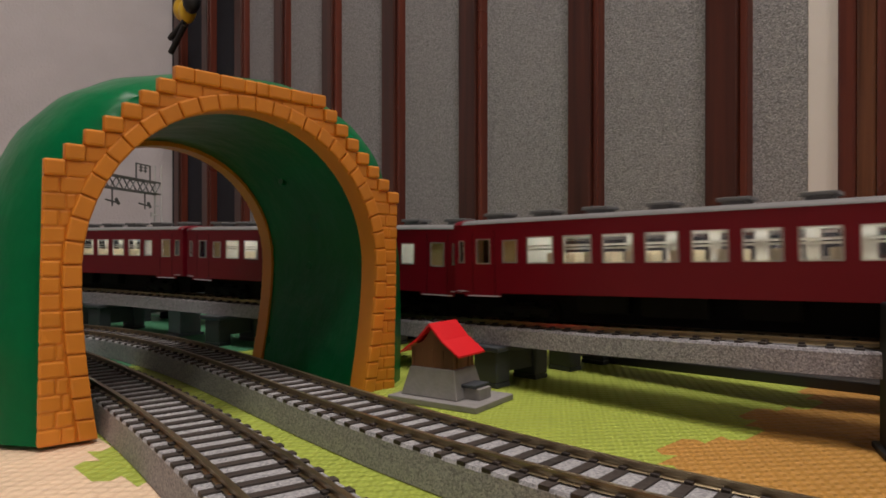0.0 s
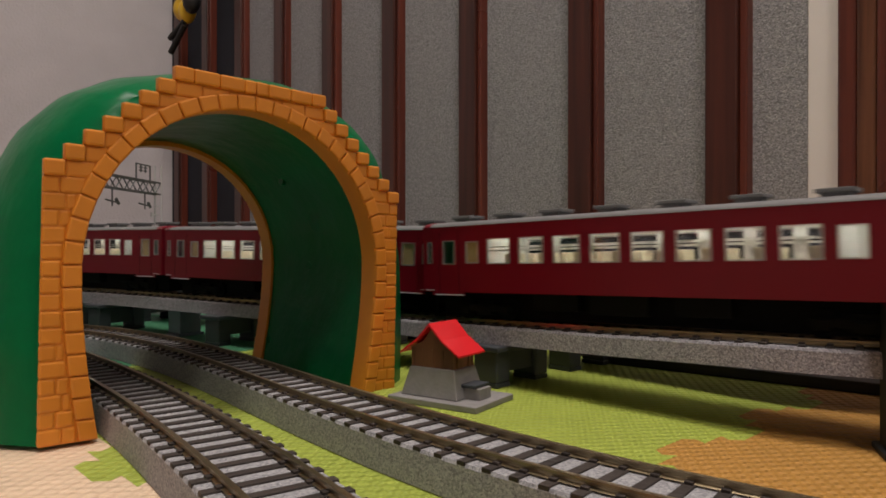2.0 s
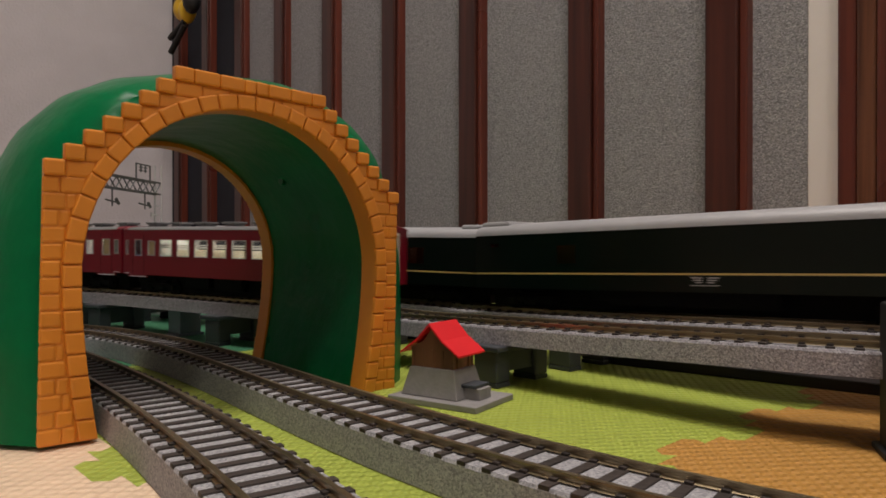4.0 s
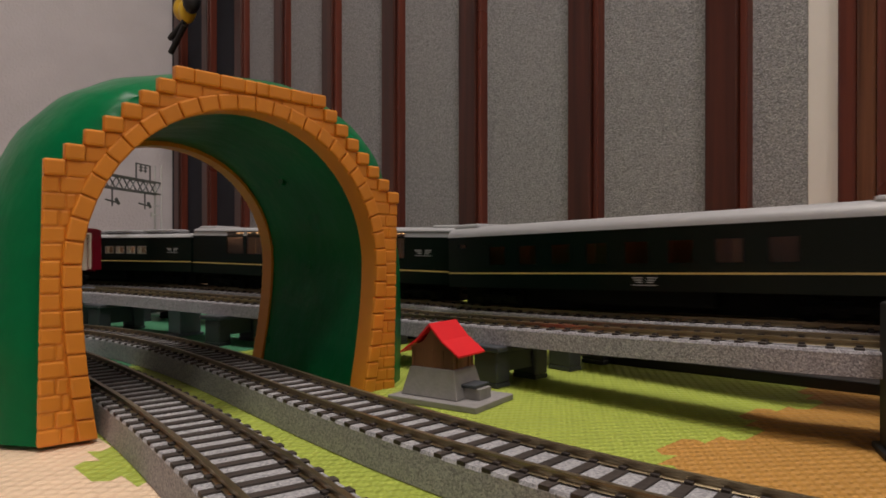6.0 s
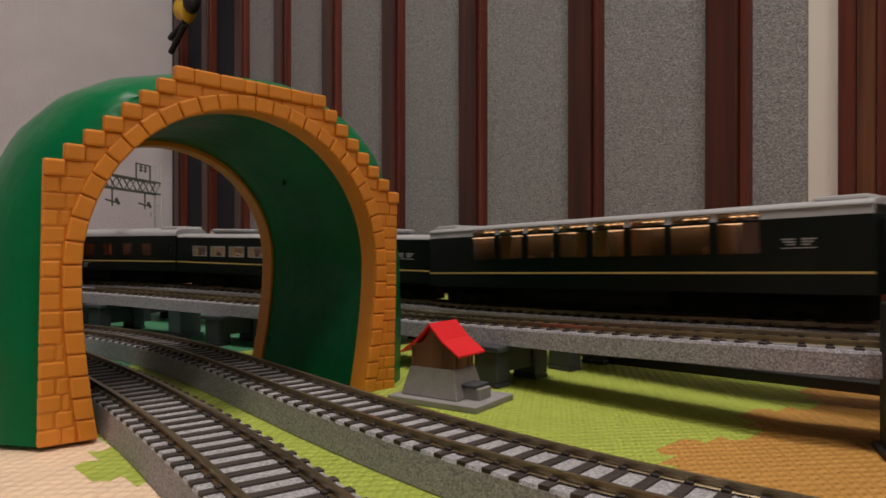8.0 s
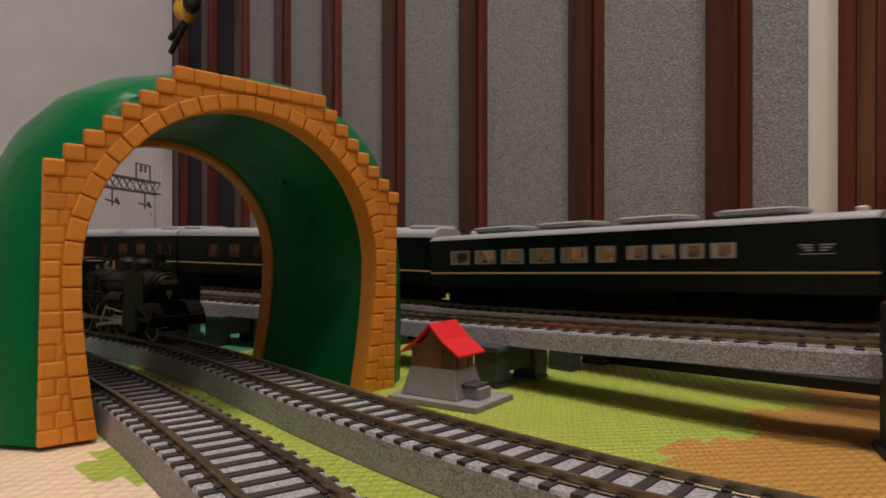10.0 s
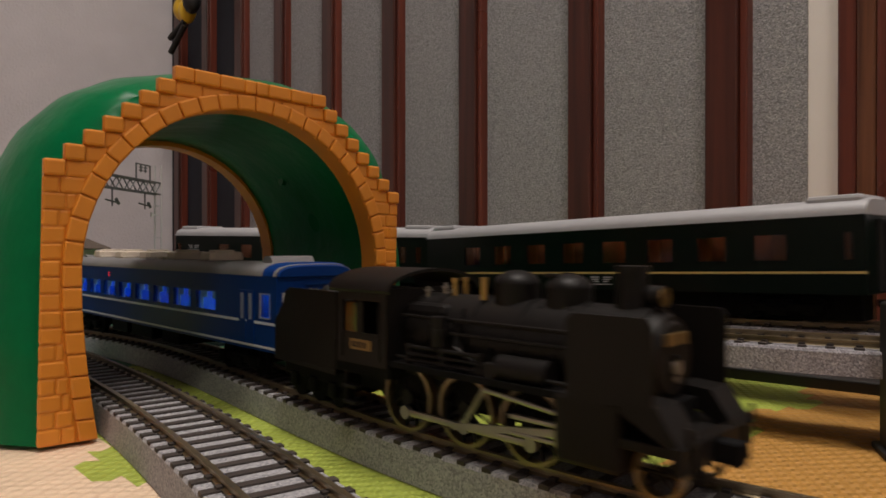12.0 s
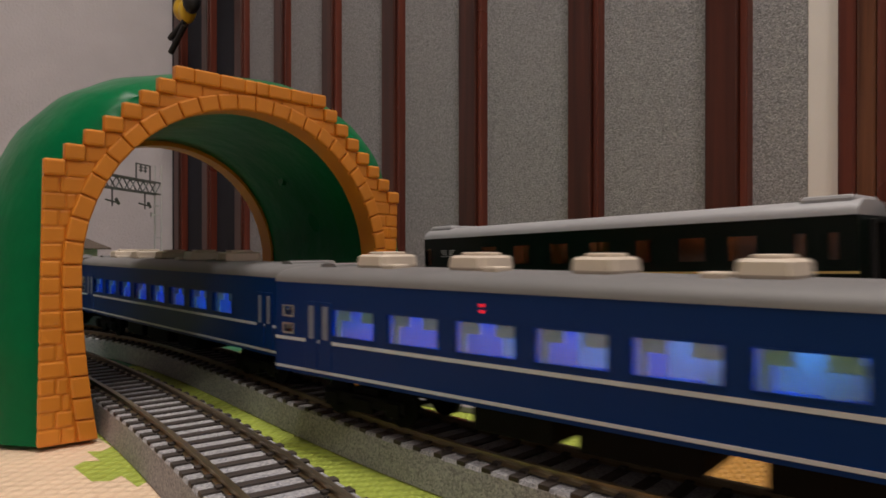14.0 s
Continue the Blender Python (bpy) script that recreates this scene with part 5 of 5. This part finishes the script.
def tender():
    t = thing("tender", "black model coal tender with cut-away sides", "model tender", group="blue sleeper train")
    L = 39.0
    bm = bmesh.new()
    pts = [(-L / 2, 11.5), (L / 2, 11.5), (L / 2, 35.0), (-9, 35.0), (-12, 34.0), (-14.0, 29.5), (-L / 2, 24.0)]
    for y0, y1 in ((-15.6, -14.8), (14.8, 15.6)):
        sweep(bm, [[(x, y, z) for x, z in pts] for y in (y0, y1)])
    part("side_plate", bm, LOCO_BLACK, t)
    bm = bmesh.new()
    pts = [(-L / 2 + 0.4, 11.6), (L / 2 - 0.4, 11.6), (L / 2 - 0.4, 32.5), (-9.5, 32.5), (-14.3, 28.6), (-L / 2 + 0.4, 23.4)]
    sweep(bm, [[(x, y, z) for x, z in pts] for y in (-14.7, 14.7)])
    part("tank", bm, LOCO_BLACK, t)
    bm = bmesh.new()
    rnd = random.Random(3)
    for k in range(130):
        x, y = rnd.uniform(-8, L / 2 - 3), rnd.uniform(-12.5, 12.5)
        r = rnd.uniform(0.9, 1.9)
        q = bmesh.ops.create_icosphere(bm, subdivisions=1, radius=r)
        bmesh.ops.transform(bm, verts=q["verts"], matrix=Matrix.Translation((x, y, 32.4 + 2.6 * (1 - (y / 13) ** 2) * rnd.uniform(0.6, 1))) @ Euler((rnd.random() * 6, rnd.random() * 6, 0)).to_matrix().to_4x4() @ Matrix.Diagonal((1.2, 0.8, 0.7, 1)))
    part("coal", bm, BLACK, t, "heap of black coal")
    part("frame", boxes((-L / 2, L / 2, -12, 12, 7.0, 11.6), bevel=0.3), UNDER, t)
    for y in (-15.75, 15.35):
        part("edge_band", boxes((-L / 2, L / 2, y, y + 0.4, 11.5, 12.6)), LOCO_BLACK, t)
        part("top_band", boxes((-9, L / 2, y, y + 0.4, 34.2, 35.2)), LOCO_BLACK, t)
        for x in (-L / 2 + 1, L / 2 - 1):
            bm = bmesh.new()
            tube(bm, (x, y + 0.2, 13), (x, y + 0.2, 22), 0.35, 6)
            part("grab_rail", bm, LOCO_BLACK, t, smooth=40)
    for x in (-12, 0, 12):
        bm = bmesh.new()
        for y in (-9, 9):
            tube(bm, (x, y - 1.2, 4.8), (x, y + 1.2, 4.8), 4.8, 20)
            box(bm, x - 2.2, x + 2.2, y * 1.35 - 0.8, y * 1.35 + 0.8, 3.4, 8.0, 0.3)
        tube(bm, (x, -9, 4.8), (x, 9, 4.8), 0.8, 8)
        part("wheelset", bm, UNDER, t, smooth=40)
    return t


red_train = [red_coach()]
green_first = {k: green_coach(k) for k in ("power", "night", "lounge", "diner", "sleeper", "last")}
blue_train = [blue_coach(True), blue_coach(False)]
loco, loco_wheels, loco_rods = steam_loco()
loco_tender = tender()
at_start = Matrix.Identity(4)
for ob in (red_train[0], *green_first.values()):
    ob.scale = (SIZE, STOCK, STOCK)
while len(red_train) < 4:
    red_train.append(copy_thing(red_train[0], at_start))
while len(blue_train) < 3:
    blue_train.append(copy_thing(blue_train[1], at_start))
# order of the green train from its front
green_train = [green_first["power"], copy_thing(green_first["power"], at_start), green_first["night"], green_first["lounge"], green_first["diner"],
               green_first["sleeper"], green_first["last"]]

# ---- ceiling lamps ----
for lx, ly, lz in (LAMP_A, LAMP_B):
    t = thing("ceiling_lamp", "round white ceiling lamp with glowing shade", "ceiling lamp", pose(lx, ly, 2.3), "ceiling lamps of the room")
    bm = bmesh.new()
    tube(bm, (0, 0, -30), (0, 0, 0), 90, 32)
    part("mount", bm, WHITE, t, smooth=40)
    bm = bmesh.new()
    tube(bm, (0, 0, -80), (0, 0, -30), 205, 48, 215)
    part("shade", bm, LAMP_SHADE, t, "glowing milky shade", smooth=40)


# ---- overhead line gantry seen through the arch ----
def gantry():
    t = thing("line_gantry", "grey lattice overhead line gantry on pale poles", "model gantry", at_mm(-252, 600, 0, math.degrees(math.atan2(-150, -14))))
    # x: along the beam towards the camera side
    z0, z1, L = 106.0, 116.0, 150.0
    for zz in (z0, z1):
        for y in (-2.5, 2.5):
            part("chord", boxes((0, L, y - 0.6, y + 0.6, zz - 0.7, zz + 0.7)), GREY_METAL, t)
    n = 15
    for k in range(n):
        x0, x1 = k * L / n, (k + 1) * L / n
        for y in (-2.5, 2.5):
            bm = bmesh.new()
            tube(bm, (x0, y, z0 if k % 2 else z1), (x1, y, z1 if k % 2 else z0), 0.55, 6)
            part("brace", bm, GREY_METAL, t)
    for x in (0.0, L):
        bm = bmesh.new()
        tube(bm, (x, -3, 0), (x, -3, 132), 0.9, 8)
        tube(bm, (x, 3, 0), (x, 3, 132), 0.9, 8)
        for z in (12, 40, 68, 96):
            tube(bm, (x, -3, z), (x, 3, z), 0.5, 6)
        box(bm, x - 4, x + 4, -6, 6, 0, 2.5, 0.4)
        part("pole", bm, PALE_METAL, t, "pale grey twin pole", smooth=40)
    bm = bmesh.new()
    box(bm, 13, 14, -0.5, 0.5, 116, 130)
    box(bm, 35, 36, -0.5, 0.5, 116, 130)
    box(bm, 13, 36, -0.5, 0.5, 129, 130)
    for x in (21, 28):
        tube(bm, (x, 0, 123), (x, 0, 129), 0.7, 6)
        tube(bm, (x, 0, 124), (x, 0, 125), 1.6, 8)
        tube(bm, (x, 0, 126.5), (x, 0, 127.5), 1.6, 8)
    part("wire_frame", bm, GREY_METAL, t)
    for x in (22, 70, 112):
        bm = bmesh.new()
        tube(bm, (x, 0, 106), (x, 0, 92), 0.7, 6)
        tube(bm, (x - 8, 0, 95), (x + 9, 0, 96.5), 0.7, 6)
        tube(bm, (x - 9, 0, 94), (x - 5, 0, 98), 1.2, 8)
        part("hanger", bm, GREY_METAL, t)
    bm = bmesh.new()
    tube(bm, (0, 0, 88), (12, 0, 88), 0.6, 6)
    tube(bm, (11, 0, 86), (11, 0, 90), 1.1, 8)
    part("bracket", bm, PALE_METAL, t)


gantry()


# ---- small house far behind ----
def far_house():
    t = thing("model_house", "small model house with brown hipped roof behind the tracks", "model house", at_mm(-446, 750, 0, -22))
    part("wall", boxes((-50, 50, -32, 32, 0, 58)), CREAM, t)
    for x in (-34, -12, 12, 34):
        w = part("window", boxes((x - 7, x + 7, -33, -31.9, 26, 44)), BLACK, t, "dark window")
        part("window_frame", boxes((x - 8, x - 7, -33.4, -31.9, 25, 45), (x + 7, x + 8, -33.4, -31.9, 25, 45), (x - 7, x + 7, -33.4, -31.9, 44, 45), (x - 7, x + 7, -33.4, -31.9, 25, 26), (x - 0.5, x + 0.5, -33.4, -31.9, 26, 44)), HUT_WOOD, w)
    bm = bmesh.new()
    sweep(bm, [[(-60, -42, 57), (60, -42, 57), (60, 42, 57), (-60, 42, 57)], [(-60, -42, 58.5), (60, -42, 58.5), (60, 42, 58.5), (-60, 42, 58.5)], [(-24, -2, 82), (24, -2, 82), (24, 2, 82), (-24, 2, 82)]])
    part("roof", bm, HOUSE_ROOF, t, "brown shingled hipped roof")


far_house()


# ---- low fence behind the raised tracks ----
def fence():
    t = thing("platform_fence", "pale grey low fence with a small white sign", "model fence", at_mm(-420, 700, 0, -10))
    for k in range(15):
        part("fence_post", boxes((k * 18 - 0.8, k * 18 + 0.8, -0.8, 0.8, 0, 15)), PALE_METAL, t)
    for z in (3, 8, 13):
        part("fence_rail", boxes((-3, 256, -1.2, -0.8, z, z + 1.2)), PALE_METAL, t)
    sign = part("sign", boxes((96, 105, -2.0, -1.3, 5, 15), bevel=0.2), WHITE, t, "small white sign")
    part("sign_mark", boxes((98, 103, -2.15, -1.95, 8, 9), (98, 103, -2.15, -1.95, 11, 12)), BLACK, sign)


fence()

# ---- spare pier standing apart, in lighter plastic ----
PIER_LIGHT = material("blue_grey_plastic", (0.16, 0.175, 0.215), 0.5, 0, 0.1, 120)
t = thing("bridge_pier", "blue-grey plastic bridge pier standing free on the mat", "bridge pier", at_mm(-176, 462, 0, -32), "piers under the raised tracks")
part("foot", boxes((-7.5, 7.5, -10, 10, 0, 1.6), bevel=0.4), PIER_LIGHT, t)
part("shaft", boxes((-6.3, 6.3, -8.5, 8.5, 1.6, 20.5), bevel=0.7), PIER_LIGHT, t)
part("cap", boxes((-8.6, 8.6, -11, 11, 20.5, 23.5), bevel=0.7), PIER_LIGHT, t)
t = thing("bridge_pier", "blue-grey plastic bridge pier standing free on the mat", "bridge pier", at_mm(-274, 512, 0, -32), "piers under the raised tracks")
part("foot", boxes((-7.5, 7.5, -10, 10, 0, 1.6), bevel=0.4), PIER_LIGHT, t)
part("shaft", boxes((-6.3, 6.3, -8.5, 8.5, 1.6, 26.5), bevel=0.7), PIER_LIGHT, t)
part("cap", boxes((-8.6, 8.6, -11, 11, 26.5, 29.5), bevel=0.7), PIER_LIGHT, t)

# ---- red marker strip between the raised rails ----
p, d, n = LINE_R.frame_at(-125)
t = thing("track_marker", "thin red plastic strip between the raised rails", "track marker", at_mm(p[0], p[1], high(-125), math.degrees(math.atan2(d[1], d[0]))))
part("strip", boxes((-12, 12, -5.5, -2.0, 0.72, 1.6), bevel=0.2), HUT_RED, t)
part("clip", boxes((-2, 2, -5.0, -2.5, 1.6, 1.9), bevel=0.1), HUT_RED, t)

# ---- dark stand at the edge of the mat, in front of the raised track ----
t = thing("stand", "black plastic stand on the foam mat", "stand", at_mm(131.5, 194, 0, -20))
part("base", boxes((-6, 14, -8, 8, 0, 2), bevel=0.5), BLACK, t)
part("column", boxes((-4.6, 10, -5, 5, 2, 44), bevel=0.8), BLACK, t)
# flat black strip added to stand for the deep shade under the raised tracks
t = thing("floor_strip", "flat black strip standing for the shade under the raised tracks", "floor strip", at_mm(91, 342, 0, math.degrees(math.atan2(-67, 81))))
part("strip", boxes((-8, 260, 0, 34, 0.0, 5.0), bevel=0.6), BLACK, t)
part("raised_edge", boxes((-8, 260, 30, 34, 5.0, 7.0), bevel=0.6), BLACK, t)
# wooden block behind the raised track
t = thing("wooden_block", "small plain wooden block behind the raised tracks", "wooden block", at_mm(228, 330, 0, -30))
part("block", boxes((-9, 30, -10, 10, 0, 33), bevel=0.5), CURTAIN, t)
part("block_top", boxes((-9, 30, -10, 10, 33.05, 36), bevel=0.5), HUT_WOOD, t)


# ---- hanging strap and yellow ball by the wall ----
def hanging():
    t = thing("hanging_toy", "yellow and black toy hanging by black straps on the wall", "hanging toy", WALL_POSE @ at_mm(6.9 * PITCH, 48, 0))
    bm = bmesh.new()
    ball(bm, (40, 10, 640), 26, 22, 28, 20)
    ball(bm, (2, 14, 625), 24, 20, 30, 20)
    part("body", bm, YELLOW, t, "glossy yellow body", smooth=60)
    bm = bmesh.new()
    ball(bm, (-30, 16, 640), 22, 20, 30, 16)
    ball(bm, (4, 14, 690), 30, 22, 30, 16)
    part("head", bm, BLACK, t, smooth=60)
    for a, b in (((0, 20, 600), (70, 30, 572)), ((0, 20, 590), (66, 30, 536))):
        bm = bmesh.new()
        tube(bm, a, b, 7, 12)
        part("strap", bm, BLACK, t, smooth=40)
    bm = bmesh.new()
    tube(bm, (0, 0, 1500), (0, 10, 700), 5, 8)
    part("cord", bm, BLACK, t, smooth=40)
    bm = bmesh.new()
    tube(bm, (0, -70, 1498), (0, 10, 1498), 5, 8)
    part("hook", bm, BLACK, t, smooth=40)


hanging()



# ---- movement ----
# (seconds, place of an end of a coach on the line, how many coaches lie before it)
RED_SEEN = ((0.0, -196, 2), (0.0, -390, 3), (0.5, -36, 1), (1.0, -95, 1), (1.5, -158, 1), (2.4, -58, 0), (3.0, -128, 0), (3.2, -150, 0), (5.3, -422, 0))
GREEN_SEEN = ((3.0, -89, 0), (5.3, -79, 1), (6.5, -187, 2), (7.0, -131, 2), (7.5, -76, 2), (8.0, -246, 3), (10.5, -191, 4), (11.0, -135, 4), (11.5, -76, 4), (12.0, -244, 5), (12.5, -197, 5), (13.1, -131, 5), (14.0, -26, 5))


def smooth_run(seen, line, pitch, until):
    """A law of movement: a smooth curve through the places seen, drawn half-way to each."""
    t = np.array([r[0] for r in seen])
    y = np.array([line.conv(r[1]) + r[2] * pitch for r in seen])
    c = np.polyfit(t, y, 2)
    rest = y - np.polyval(c, t)
    knots = sorted(set(t) | {0.0, until})
    return knots, [float(np.polyval(c, k) + 0.6 * (rest[t == k].mean() if (t == k).any() else 0.0)) for k in knots]


RED_RUN = smooth_run(RED_SEEN, LINE_R, RED_PITCH * SIZE, 6.6)
GREEN_RUN = smooth_run(GREEN_SEEN, LINE_G, GRN_PITCH * SIZE, 14.0)


def red_at(t):
    return float(np.interp(t, *RED_RUN))


def green_at(t):
    return float(np.interp(t, *GREEN_RUN))


BLUE_ROWS = ((0.0, -1080.0), (8.0, -700.0), (10.0, -498.0), (10.5, -423.0), (11.0, -345.5), (11.5, -278.0), (12.0, -209.5), (12.5, -144.0), (13.0, -79.5), (13.5, -12.0), (14.0, 57.0))


def along(rows, t):
    return float(np.interp(t, [r[0] for r in rows], [r[1] for r in rows]))


def car_pose(line, top, s, reach):
    """Pose of a car whose centre is at s and whose bogies stand reach either side."""
    a, b = line.at(s - reach), line.at(s + reach)
    za, zb = top(s - reach) + RAIL_UP, top(s + reach) + RAIL_UP
    d = b - a
    yaw = math.degrees(math.atan2(d[1], d[0]))
    tilt = -math.degrees(math.atan2(zb - za, np.linalg.norm(d)))
    c = (a + b) / 2
    return pose(c[0] * MM, c[1] * MM, (za + zb) / 2 * MM, 0, tilt, yaw)


def motions():
    times = [k * 0.25 for k in range(57)]
    for k, ob in enumerate(red_train):
        walk(ob, [(t, car_pose(LINE_R, high, red_at(t) - (RED_L / 2 + k * RED_PITCH) * SIZE, 73)) for t in times])
    for k, ob in enumerate(green_train):
        # car 1 follows the first gap
        walk(ob, [(t, car_pose(LINE_G, high, green_at(t) - (k - 0.5) * GRN_PITCH * SIZE, 84)) for t in times])
    for k, ob in enumerate(blue_train):
        walk(ob, [(t, car_pose(LINE_B, low, along(BLUE_ROWS, t) - BLU_L / 2 - k * BLU_PITCH, 75)) for t in times])
    walk(loco_tender, [(t, car_pose(LINE_B, low, along(BLUE_ROWS, t) + 29.5, 13)) for t in times])
    walk(loco, [(t, car_pose(LINE_B, low, along(BLUE_ROWS, t) + 47.0 + 48.0, 20) @ at_mm(-48.0, 0, 0)) for t in times])
    # wheels turn and rods follow while the engine is near
    fine = [0.0] + [9.6 + 0.08 * k for k in range(56)]
    rw = 8.8
    for w in loco_wheels:
        base = w.matrix_basis.copy()
        walk(w, [(t, base @ pose(0, 0, 0, 0, math.degrees((along(BLUE_ROWS, t) - along(BLUE_ROWS, 9.6) if t else 0.0) / rw), 0)) for t in fine])
    for r in loco_rods:
        rows = []
        for t in fine:
            a = (along(BLUE_ROWS, t) - along(BLUE_ROWS, 9.6) if t else 0.0) / rw
            rows.append((t, at_mm(-3.6 * math.sin(a), 0, 3.6 - 3.6 * math.cos(a))))
        walk(r, rows)


motions()
